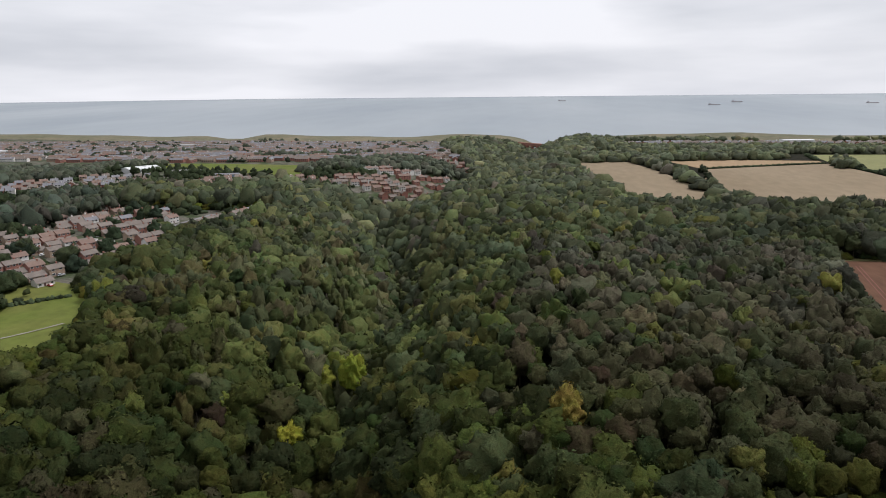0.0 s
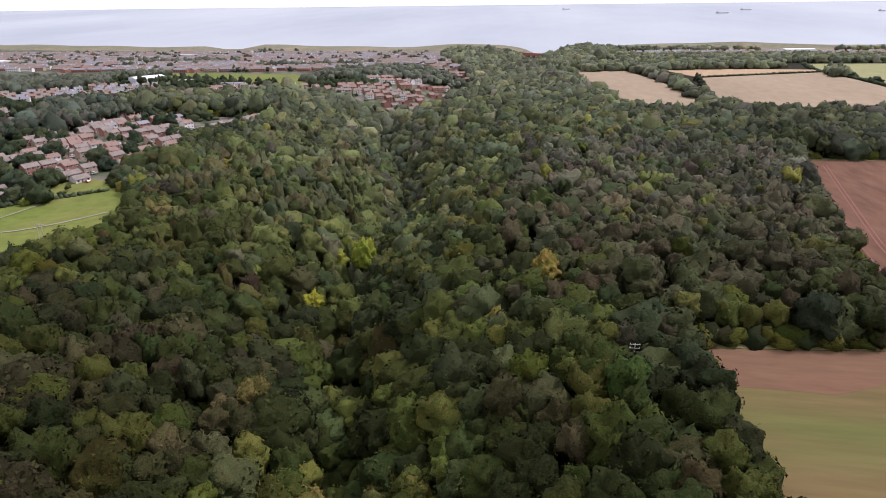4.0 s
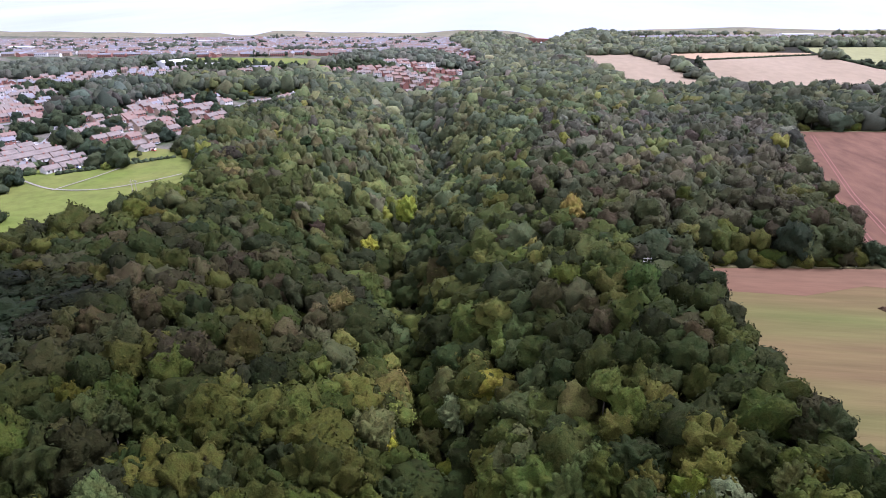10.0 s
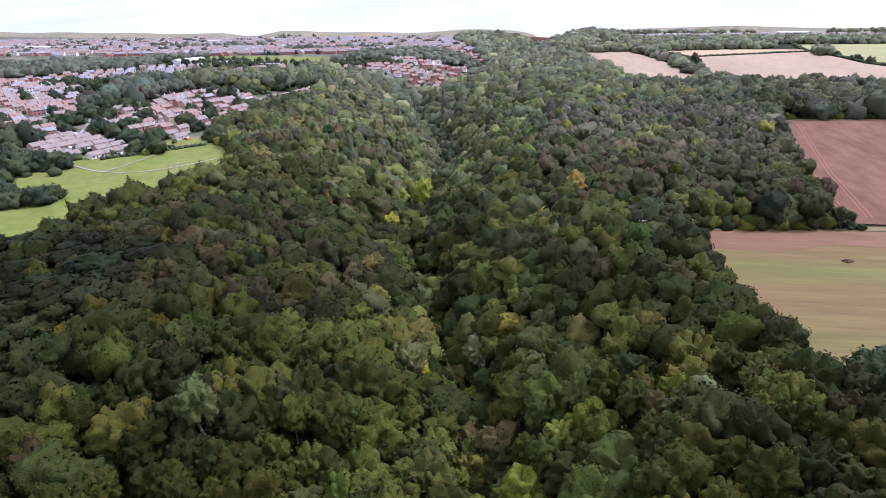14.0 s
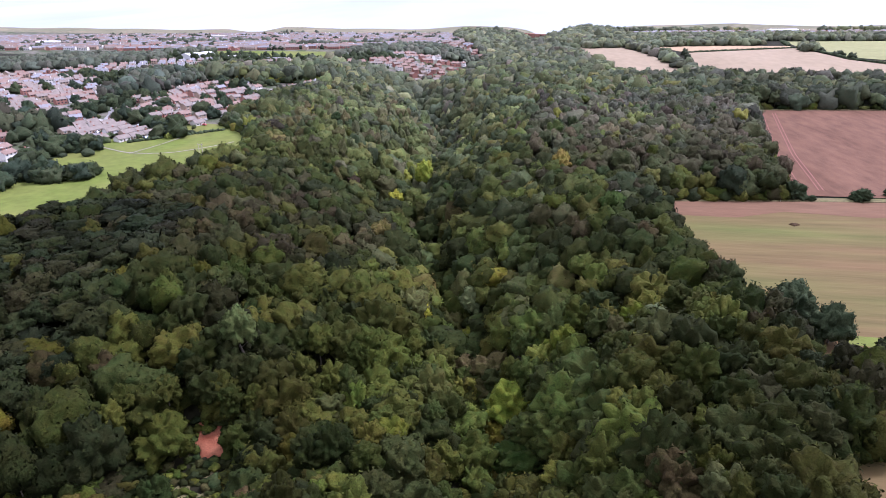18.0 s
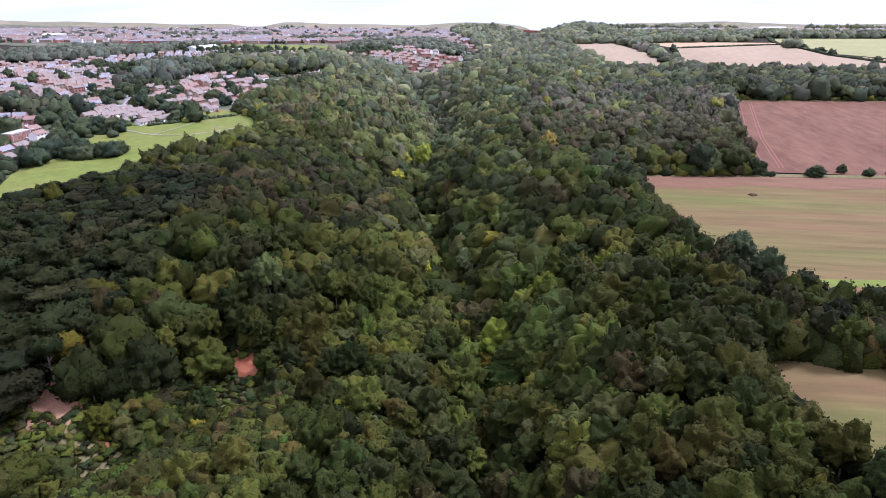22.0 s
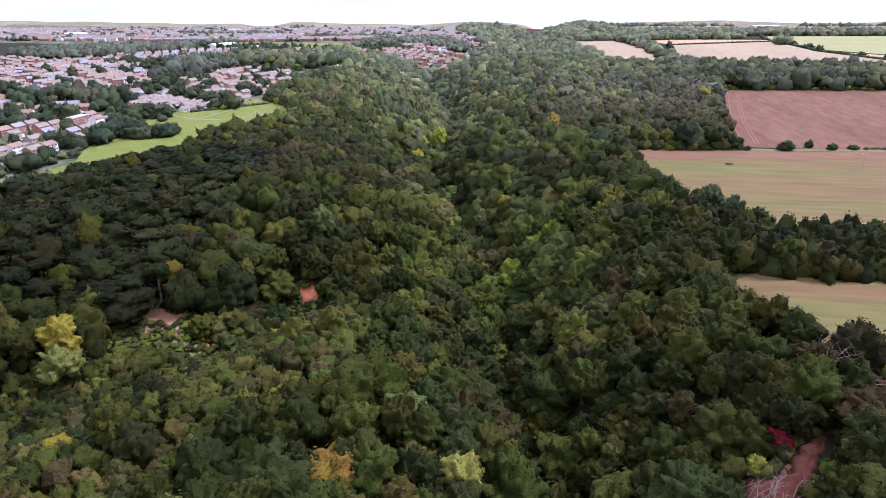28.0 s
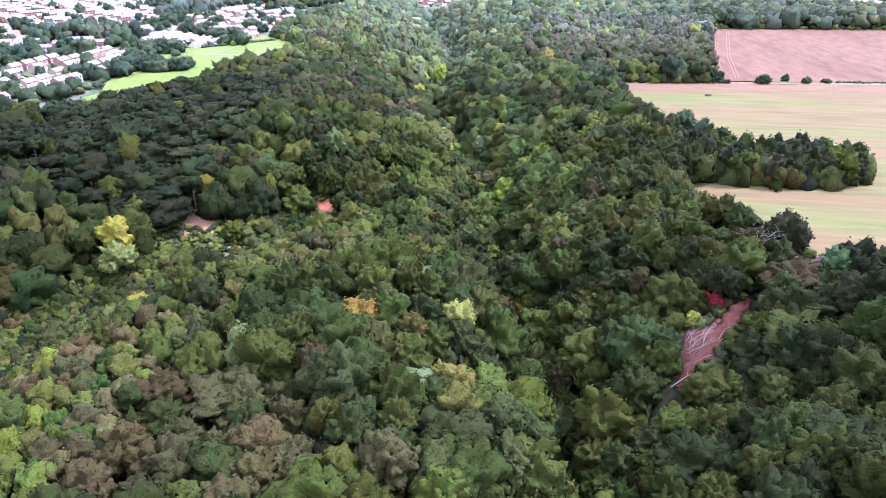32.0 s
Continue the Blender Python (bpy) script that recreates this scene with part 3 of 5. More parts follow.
WOODS = [(-460, -400), (-345, -55), (-302, -18), (-266, 16), (-247, 48), (-226, 98), (-219, 140), (-201, 190), (-200, 238), (-211, 270), (-230, 298), (-258, 320), (-262, 345), (-252, 400), (-262, 455), (-238, 480),
         (-228, 560), (-250, 580), (-330, 560), (-395, 575), (-445, 610), (-440, 650), (-380, 640), (-300, 700), (-250, 690), (-180, 680), (-140, 790), (-95, 1000),
         (-130, 1090), (-200, 1300), (-210, 1500), (60, 1560), (140, 1480), (150, 1250), (95, 1150), (28, 960), (56, 760), (84, 600), (172, 612), (317, 580), (700, 570), (700, 458), (420, 454), (178, 438),
         (146, 309), (131, 212), (121, 170), (119, 160), (80, 155), (51, 152), (55, 110), (58, 60), (70, 26), (78, 2), (64, -20), (58, -44), (66, -70), (80, -104), (118, -127), (230, -140), (300, -142), (300, -400)]
COPSE = [(56, -45), (96, -46), (128, -47), (142, -36), (138, -24), (100, -22), (66, -16)]
BELTS = [[(-653, 695), (-575, 770), (-600, 850), (-760, 830), (-860, 700), (-760, 640)], [(-640, 850), (-575, 850), (-560, 915), (-650, 910)],
         [(-330, 838), (-290, 868), (-150, 940), (-105, 1010), (-230, 1030), (-320, 960)], [(60, 965), (150, 985), (345, 1030), (380, 1110), (125, 1085), (70, 1060)],
         [(100, 1165), (550, 1135), (800, 1180), (800, 1270), (330, 1290), (110, 1250)], [(-445, 430), (-425, 425), (-385, 500), (-395, 560), (-445, 600), (-520, 600), (-460, 520)],
         [(-470, 255), (-380, 275), (-385, 310), (-430, 300), (-480, 290)], [(-800, 1130), (-560, 1150), (-560, 1170), (-800, 1150)], [(-480, 1040), (-280, 1110), (-280, 1125), (-480, 1060)],
         [(-1400, 1480), (-1000, 1520), (-1000, 1560), (-1400, 1530)], [(-700, 1540), (-350, 1580), (-350, 1600), (-700, 1570)], [(150, 1500), (520, 1560), (900, 1530), (900, 1560), (500, 1600), (140, 1590)],
         [(376, 905), (396, 905), (415, 985), (395, 990)], [(152, 850), (164, 860), (186, 640), (176, 630)], [(124, 975), (152, 850), (164, 860), (150, 990)]]
RED_PATH = [(38, -183), (45, -172), (52, -163), (60, -152), (67, -141), (78, -131), (88, -122), (99, -116)]
SCARPS = [(-99, -26, 6.5, 4.2), (-147, -63, 9, 5.2), (-166, -36, 3.2, 4.5), (-128, -134, 3.5, 2)]
GLADES = [(-132, -76, 16, 8), (-120, -112, 12, 6), (-96, -40, 8, 6)]
# Trees that stand out by their colour: x, y, top, radius, leaf colour, words.
SINGLE_TREES = [
    (-85, 271, -16, 6.5, (0.19, 0.23, 0.03), "bright yellow-green"), (-95, 215, -21, 5.0, (0.26, 0.26, 0.03), "bright yellow"), (8, 185, 13.5, 6.5, (0.17, 0.135, 0.03), "ochre-yellow"),
    (-120, 217, -11, 5.0, (0.13, 0.15, 0.03), "olive-yellow"), (-133, 286, -12, 6.0, (0.16, 0.125, 0.045), "rusty orange"), (7.5, 270, 13.5, 8.0, (0.062, 0.085, 0.024), "broad dark green"),
    (-48.5, 56, -19, 4.0, (0.26, 0.26, 0.025), "vivid yellow"), (-53, 56, -13, 8.0, (0.085, 0.09, 0.028), "large olive-green"), (8, 66, -8, 5.2, (0.19, 0.20, 0.03), "yellow-green"),
    (-29, 79, -22, 5.8, (0.115, 0.14, 0.055), "pale grey-green"), (-83, 125.5, -11, 6.5, (0.12, 0.105, 0.03), "golden-olive"), (-42, 0, -28, 5.2, (0.15, 0.125, 0.08), "pinkish brown"),
    (-100, 3, 2.5, 5.5, (0.065, 0.085, 0.025), "domed green"), (-40, -176, 9.5, 9.0, (0.155, 0.105, 0.016), "orange-tinged"), (-164, -98, -8, 6.5, (0.19, 0.165, 0.02), "yellow-flushed"), (-158, -108, -14, 6.5, (0.115, 0.13, 0.032), "yellow-green"),
    (-13.6, -170, 8, 5.0, (0.17, 0.17, 0.035), "yellowish green"), (97, -129, 11, 4.8, (0.045, 0.075, 0.025), "dark green"), (53.5, -145.6, -4, 2.6, (0.16, 0.17, 0.025), "small lime-yellow"),
    (23.4, 40, -4, 6.5, (0.13, 0.15, 0.06), "pale sage-green"), (36, 18, 3, 7.5, (0.115, 0.135, 0.06), "pale silvery green"), (44, 8, 4, 5.5, (0.14, 0.155, 0.06), "pale lime-green"),
    (-62, -195, 10, 6.5, (0.075, 0.09, 0.026), "rounded olive-green"), (-22, -200, 8, 6.5, (0.085, 0.105, 0.04), "grey-green"), (-100, -165, -3, 8.0, (0.058, 0.082, 0.026), "broad solitary green"),
    (-30, -150, 8, 7.0, (0.072, 0.095, 0.028), "spreading green"), (-46, -68, -16, 7.0, (0.068, 0.09, 0.04), "blue-green"), (10, -20, -18, 5.0, (0.12, 0.13, 0.03), "yellowish"),
]


def leaf_pick(rng, table, n):
    return table[rng.integers(0, len(table), n)] * rng.uniform(0.8, 1.25, (n, 1)) * rng.uniform(0.93, 1.07, (n, 3))


def scatter(rng, x0, x1, y0, y1, step):
    """Uneven positions about a step apart."""
    rows = np.arange(y0, y1, step * 0.87)
    cols = np.arange(x0, x1, step)
    X, Y = np.meshgrid(cols, rows)
    X = X + (np.arange(len(rows)) % 2)[:, None] * step / 2
    X, Y = X + rng.uniform(-0.33, 0.33, X.shape) * step, Y + rng.uniform(-0.33, 0.33, Y.shape) * step
    return X.ravel(), Y.ravel()


def in_view(x, y, margin=25):
    """The wedge of land that the flight looks over."""
    f = y + 330
    return (x > -0.95 * f - margin) & (x < 0.56 * f + margin) & (f > 70)


rng = np.random.default_rng(7)


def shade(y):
    """Haze put into leaf colour: darker in the near valley, paler towards the coast."""
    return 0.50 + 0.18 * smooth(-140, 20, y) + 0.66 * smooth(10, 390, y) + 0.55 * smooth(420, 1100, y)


def thicket(x, y):
    """Where young ash, thorn and willow crowd the side valley and the spur."""
    e = -to_line(SIDE_DENE, x, y)
    return (y < -48) & (x < -48) & (e > -24) & (e < 95)


def wood_rows():
    """Every tree of the wood: x, y, crown radius, height of the tree, kind, leaf colour, how near."""
    out = []
    for near, (y0, y1), step in ((0, (-262, 250), 9.0), (1, (250, 640), 8.6), (2, (640, 1560), 11.5)):
        x, y = scatter(rng, -620 if near < 2 else -900, 420 if near < 2 else 820, y0, y1, step)
        belts = np.zeros(len(x), bool)
        for b in BELTS:
            belts |= inside(b, x, y)
        keep = (inside(WOODS, x, y) | inside(COPSE, x, y) | belts) & in_view(x, y)
        path = to_line(np.array(RED_PATH, float), x, y)
        keep &= (path < -3.5) | (path > np.where((y < -139) & (y > -178), 8.0, 2.5))
        keep &= (np.hypot(x - 53, y + 154) > 9) & (np.hypot(x - 33.6, y - 126) > 4.5)
        for sx_, sy_, rx, ry in SCARPS:
            keep &= ((x - sx_) / (rx + 3)) ** 2 + ((y - sy_ + 9) / (ry + 11)) ** 2 > 1
        for sx_, sy_, rx, ry in GLADES:
            keep &= (((x - sx_) / rx) ** 2 + ((y - sy_) / ry) ** 2 > 1) | (rng.random(len(x)) < 0.12)
        for t in SINGLE_TREES:
            keep &= np.hypot(x - t[0], y - t[1]) > t[3] * 0.8
        keep &= rng.random(len(x)) > 0.035
        keep &= ~(thicket(x, y) & (rng.random(len(x)) > 0.12))
        x, y, belts = x[keep], y[keep], belts[keep]
        n = len(x)
        r = step * rng.choice([0.46, 0.56, 0.68, 0.84, 1.06], n, p=[0.18, 0.26, 0.28, 0.18, 0.10])
        tall_of_r = 1.0 + 0.16 * (r / step - 0.64)
        tall = rng.uniform(11.5, 16, n) * tall_of_r
        kind = np.zeros(n, int)
        leaf = leaf_pick(rng, GREENS, n)
        pick = lambda mask, table: np.where(mask[:, None], leaf_pick(rng, table, n), leaf)
        u = rng.random(n)
        patch = wobble(x, y, 40, 5) + rng.normal(0, 0.35, n)
        leaf = pick(patch > 0.75, LIGHTS)
        leaf = pick(patch < -0.85, BROWNS)
        leaf = pick(u < 0.032, FRESH * 0.72)
        leaf = pick((u > 0.035) & (u < 0.052), PINKS * 0.65)
        tall = tall * (1 + 0.2 * wobble(x, y, 26, 6))
        # the close, even plantation on the eastern shoulder
        east = (x > -10) & (y > 165) & (y < 430) & (x < 170) & (wobble(x, y, 60, 2) > -0.75)
        leaf = pick(east & (u > 0.2), BROWNS)
        r = np.where(east, r * 0.82, r)
        # slim ash and birch on the western bank
        west = (x < -95) & (x > -210) & (y > 190) & (y < 470)
        kind = np.where(west & (u > 0.72), 1, kind)
        leaf = pick(west & (u > 0.4), LIGHTS * 0.78)
        spur = (x < -85) & (x > -190) & (y > 50) & (y < 165)
        leaf = pick(spur & (u < 0.55), BROWNS * 0.9)
        # pines beside the park
        pines = (x < -148) & (y < 95) & (y > -78) & (x > -262) & (wobble(x, y, 45, 8) > -0.9)
        kind = np.where(pines & (u > 0.15), 2, kind)
        leaf = pick(pines & (u > 0.15), DARKS)
        # hawthorn and willow scrub in the side valley
        e = -to_line(SIDE_DENE, x, y)
        scrub = (e > -22) & (e < 56) & (y < -42) & (x < -62)
        tall = np.where(scrub, rng.uniform(5.0, 9.5, n), tall)
        r = np.where(scrub, r * 0.85, r)
        leaf = pick(scrub & (u > 0.3), LIGHTS * 0.85)
        pale = (np.hypot((x + 62) / 28, (y + 222) / 22) < 1) | (np.hypot((x + 112) / 14, (y + 205) / 16) < 1)
        tall = np.where(pale, rng.uniform(7, 10, n), tall)
        leaf = pick(pale & (u > 0.3), PINKS * 0.75)
        slope = to_line(DENE, x, y)
        deep = np.abs(slope) < 36
        tall = np.where(deep, tall * 0.9, tall)
        dark = inside(COPSE, x, y) | ((x > 30) & (slope > 80) & (y < 160))
        leaf = pick(dark & (u > 0.15), np.concatenate([DARKS * 1.15, GREENS[:2] * 0.85]))
        tall = np.where(inside(COPSE, x, y), rng.uniform(13, 16.5, n), tall)
        path = to_line(np.array(RED_PATH, float), x, y)
        tall = np.where((path > 0) & (path < 20) & (y > -195) & (y < -128), tall * 0.66, tall)
        tall = np.where((x < -160) & (y < 270) & (y > -60), tall * 0.92, tall)
        tall = np.where((x < -170) & (x > -262) & (y > 150) & (y < 330), tall * 0.78, tall)
        town = belts & (x < -100)
        leaf = np.where(town[:, None], leaf_pick(rng, DARKS, n) * 1.25, leaf)
        r = np.where(town, r * 0.8, r)
        if near == 2:
            r, tall = np.where(belts, r * 0.9, r), np.where(belts, rng.uniform(8, 12, n), tall)
        big = 0.86 + 0.2 * wobble(x, y, 55, 9) + rng.normal(0, 0.1, n)
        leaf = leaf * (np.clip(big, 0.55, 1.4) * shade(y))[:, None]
        # Light and dark put into leaf colour by place: dim banks, brighter valley floor.
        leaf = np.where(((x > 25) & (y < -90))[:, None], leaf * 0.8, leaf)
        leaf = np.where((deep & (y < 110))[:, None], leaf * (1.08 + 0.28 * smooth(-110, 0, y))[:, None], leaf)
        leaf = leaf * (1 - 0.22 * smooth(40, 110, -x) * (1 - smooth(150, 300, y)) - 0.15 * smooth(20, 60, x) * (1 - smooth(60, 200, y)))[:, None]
        # Far leaves turn bluer: the blue of distant haze put into their colour.
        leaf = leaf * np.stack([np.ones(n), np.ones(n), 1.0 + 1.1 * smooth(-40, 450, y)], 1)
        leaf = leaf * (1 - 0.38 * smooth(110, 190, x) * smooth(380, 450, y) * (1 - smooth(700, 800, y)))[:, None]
        # Distance haze painted in: leaf colour blends to a pale grey-green.
        haze_mix = 0.5 * smooth(250, 900, y)[:, None]
        leaf = leaf * (1 - haze_mix) + haze_mix * np.array((0.102, 0.11, 0.078))
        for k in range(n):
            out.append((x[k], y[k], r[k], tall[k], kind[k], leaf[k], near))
    x, y = scatter(rng, -240, -45, -262, -45, 5.0)
    keep = thicket(x, y) & in_view(x, y)
    for sx_, sy_, rx, ry in SCARPS:
        keep &= ((x - sx_) / (rx + 3)) ** 2 + ((y - sy_ + 9) / (ry + 12)) ** 2 > 1
    for sx_, sy_, rx, ry in GLADES:
        keep &= (((x - sx_) / rx) ** 2 + ((y - sy_) / ry) ** 2 > 1) | (rng.random(len(x)) < 0.2)
    for t in SINGLE_TREES:
        keep &= np.hypot(x - t[0], y - t[1]) > t[3] * 0.85
    x, y = x[keep], y[keep]
    up = smooth(35, 75, -to_line(SIDE_DENE, x, y))
    pale = (np.hypot((x + 62) / 30, (y + 222) / 24) < 1) | (np.hypot((x + 112) / 14, (y + 205) / 16) < 1)
    kinds = rng.random(len(x)) + 0.22 * wobble(x, y, 26, 4)
    leaf = np.where((kinds < 0.45)[:, None], leaf_pick(rng, LIGHTS * 0.54, len(x)), leaf_pick(rng, GREENS * 0.7, len(x)))
    leaf = np.where((kinds > 0.93)[:, None], leaf_pick(rng, PINKS * 0.5, len(x)), leaf)
    leaf = np.where((rng.random(len(x)) < 0.05)[:, None], leaf_pick(rng, FRESH * 0.85, len(x)), leaf)
    leaf = np.where((pale & (rng.random(len(x)) > 0.38))[:, None], leaf_pick(rng, PINKS * 0.55, len(x)), leaf)
    for k in range(len(x)):
        out.append((x[k], y[k], rng.uniform(2.3, 3.9), rng.uniform(4.2, 7.0) + 4.0 * up[k], 0, leaf[k], 4))
    # the wood goes on all round, past what is flown over
    x, y = scatter(rng, -520, 330, -420, 130, 14.5)
    keep = inside(WOODS, x, y) & ~(in_view(x, y) & (y > -262))
    x, y = x[keep], y[keep]
    leaf = leaf_pick(rng, GREENS, len(x)) * 0.7
    for k in range(len(x)):
        out.append((x[k], y[k], rng.uniform(7.5, 10.5), rng.uniform(12, 16), 0, leaf[k], 1))
    # holly, hazel and bramble in the gaps
    x, y = scatter(rng, -330, 160, -262, 160, 12.0)
    vx, vy = scatter(rng, -240, -50, -262, -20, 6.0)
    valley = (to_line(SIDE_DENE, vx, vy) > -46) & (to_line(SIDE_DENE, vx, vy) < 60)
    cx_, cy_ = scatter(rng, 24, 148, -205, -12, 3.4)
    slip = np.abs(to_line(np.array(RED_PATH, float), cx_, cy_))
    under = inside(COPSE, cx_, cy_) | ((slip > 3.6) & (slip < 17)) | ((cx_ > 36) & (cx_ < 100) & (cy_ < -128) & (slip > 12) & (rng.random(len(cx_)) < 0.6))
    fx, fy = scatter(rng, -190, -70, -150, 0, 3.1)
    fill = np.zeros(len(fx), bool)
    for sx_, sy_, rx, ry in SCARPS + GLADES[:1]:
        fill |= ((fx - sx_) / (rx + 7)) ** 2 + ((fy - sy_ + 8) / (ry + 13)) ** 2 < 1
    x, y = np.concatenate([x, vx[valley], cx_[under], fx[fill]]), np.concatenate([y, vy[valley], cy_[under], fy[fill]])
    rim = np.array(WOODS + WOODS[:1], float)
    for (ax, ay), (bx, by) in zip(rim[:-1], rim[1:]):
        m_ = int(math.hypot(bx - ax, by - ay) / 3.2)
        if -160 < min(ay, by) and max(ay, by) < 650 and m_:
            q = (np.arange(m_) + 0.5) / m_
            x, y = np.concatenate([x, ax + (bx - ax) * q + rng.uniform(-2, 0.5, m_)]), np.concatenate([y, ay + (by - ay) * q + rng.uniform(-1, 1, m_)])
    keep = in_view(x, y) & (np.abs(to_line(np.array(RED_PATH, float), x, y)) > np.where(y < -139, 2.4, 1.2) * rng.choice([0, 1.0, 1.0, 1.1, 1.3], len(x))) & (np.hypot(x - 53, y + 154) > 6)
    for sx_, sy_, rx, ry in SCARPS:
        keep &= ((x - sx_) / rx) ** 2 + ((y - sy_) / ry) ** 2 > 0.6
    x, y = x[keep], y[keep]
    keep = inside(WOODS, x + 4, y) | inside(WOODS, x - 4, y) | inside(COPSE, x, y)
    x, y = x[keep], y[keep]
    # Bushes dimmed so that the gaps read dark: shade put into leaf colour.
    leaf = leaf_pick(rng, np.concatenate([GREENS, LIGHTS * 0.8, DARKS]), len(x)) * 0.75
    for k in range(len(x)):
        near_scar = min(math.hypot(x[k] - q[0], y[k] - q[1] + 6) - q[2] for q in SCARPS + GLADES[:1]) < 11
        d_slip = to_line(np.array(RED_PATH, float), x[k], y[k])
        if near_scar or (abs(d_slip) < 12 and y[k] > -190):
            low = 0.55 if near_scar else 1.0
            out.append((x[k], y[k], rng.uniform(1.5, 3.0) * (0.7 if near_scar else 1.0), rng.uniform(1.5, 3.6) * low, 0, leaf[k] * (1.3 if near_scar else 1.05), 3))
            continue
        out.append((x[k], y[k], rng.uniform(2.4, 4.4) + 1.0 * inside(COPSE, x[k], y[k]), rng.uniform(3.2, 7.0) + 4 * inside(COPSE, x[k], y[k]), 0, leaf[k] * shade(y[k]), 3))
    return out


def stand(rows, near):
    """All these trees as arrays: leaves with their colours, and trunks."""
    V, F, L, N, n = [], [], [], [], 0
    TV, TF, tn = [], [], 0
    zs = ground(np.array([t[0] for t in rows]), np.array([t[1] for t in rows]))
    bole = tube([(0, 0, -0.8), (0.02, 0, 0.5), (0, 0.02, 1.0)], [1.0, 0.8, 0.45], 5)
    for (x, y, r, tall, kind, leaf, _), z in zip(rows, zs):
        pool = (NEAR_CROWNS, NEAR_SPIRES, NEAR_PINES) if near == 0 else (MID_CROWNS, MID_SPIRES, MID_CROWNS) if near == 1 else (BUSH_CROWNS,) * 3 if near == 4 else (SCRUB_CROWNS,) * 3 if near == 3 else (FAR_CROWNS,) * 3
        v, f, turned = pool[kind][rng.integers(len(pool[kind]))] if near != 1 or (-260 < x < 230 and y < 480) else FAR_CROWNS[rng.integers(len(FAR_CROWNS))]
        if near == 0 and kind == 0 and (y > 40 or x < -130):
            v, f, turned = OPEN_CROWNS[rng.integers(len(OPEN_CROWNS))]
        a = rng.uniform(0, 2 * math.pi)
        c, s = math.cos(a), math.sin(a)
        high = (1.32, 1.6, 0.9)[kind] * r * rng.uniform(0.9, 1.12)
        high = min(high, tall * 0.66)
        wide = r * (0.72 if kind == 1 else 1.0) * 1.04
        m = np.array([[c * wide, -s * wide, 0], [s * wide, c * wide, 0], [0, 0, high / (1.5 if kind == 1 else 1.0)]])
        top = 1.55 if kind == 1 else 0.92
        V.append(v @ m.T + (x, y, z + tall - high / (1.5 if kind == 1 else 1.0) * top))
        N.append(turned @ np.array([[c, -s, 0], [s, c, 0], [0, 0, 1]]).T)
        F.append(f + n)
        L.append(np.repeat([(*leaf, 1.0)], len(v), 0))
        n += len(v)
        if near < 2:
            g = 0.02 * tall
            TV.append(bole[0] * (g, g, tall * 0.62) + (x, y, z))
            TF.append(bole[1] + tn)
            tn += len(bole[0])
    return np.concatenate(V), np.concatenate(F), (np.concatenate(L), np.concatenate(N)), (np.concatenate(TV), np.concatenate(TF)) if TV else None


def single_tree(name, x, y, top, r, leaf, label, group="", kind="round", height=None):
    """One tree as a thing of its own: trunk with limbs, and a leafy crown."""
    z = float(ground(x, y))
    tall = max(2.5, top - z) if height is None else height
    base = new(name)
    base.location = (x, y, z)
    base.rotation_euler.z = random.uniform(0, 6.28)
    t = trunk_meshes[random.randrange(len(trunk_meshes))]
    ob = new("trunk", t)
    ob.parent, ob.scale = base, (tall / 12, tall / 12, tall / 12)
    c = new("crown", crown_meshes[kind][random.randrange(len(crown_meshes[kind]))])
    c.parent = base
    high = {"spire": 0.40, "pine": 0.34}.get(kind, 0.42) * tall
    high = min(max(high, r * 1.3), tall * 0.66, r * 1.6)
    c.location, c.scale = (0, 0, tall - high * {"spire": 1.0, "pine": 0.9}.get(kind, 0.92)), (r * 1.06, r * 1.06, high / {"spire": 1.5}.get(kind, 1.0))
    c.color = (*(v * 0.6 for v in leaf), 1)
    return tagged(base, label, "tree", group)


def bare_mesh(name, arrays, mat):
    ob = solid(name, arrays[0], arrays[1], mat, normals=arrays[2] if len(arrays) > 2 else None)
    me = ob.data
    bpy.data.objects.remove(ob)
    return me


trunk_meshes = [bare_mesh("trunk", trunk(k, 8.0, 0.26), BARK) for k in range(5)]
crown_meshes = {"park": [bare_mesh("crown", c, LEAF_SINGLE) for c in PARK_CROWNS], "round": [bare_mesh("crown", c, LEAF_SINGLE) for c in LUSH_CROWNS], "spire": [bare_mesh("crown", c, LEAF_SINGLE) for c in NEAR_SPIRES],
                "pine": [bare_mesh("crown", c, LEAF_SINGLE) for c in NEAR_PINES]}
KINDS = ("round", "spire", "pine")
NAMES = ("broadleaf_tree", "birch_tree", "pine_tree")
TREE_LABELS = ("leafy green broadleaf tree in the wooded valley", "slim light-green birch on the wooded bank", "dark blue-green pine in a stand beside the park")

all_trees = wood_rows()
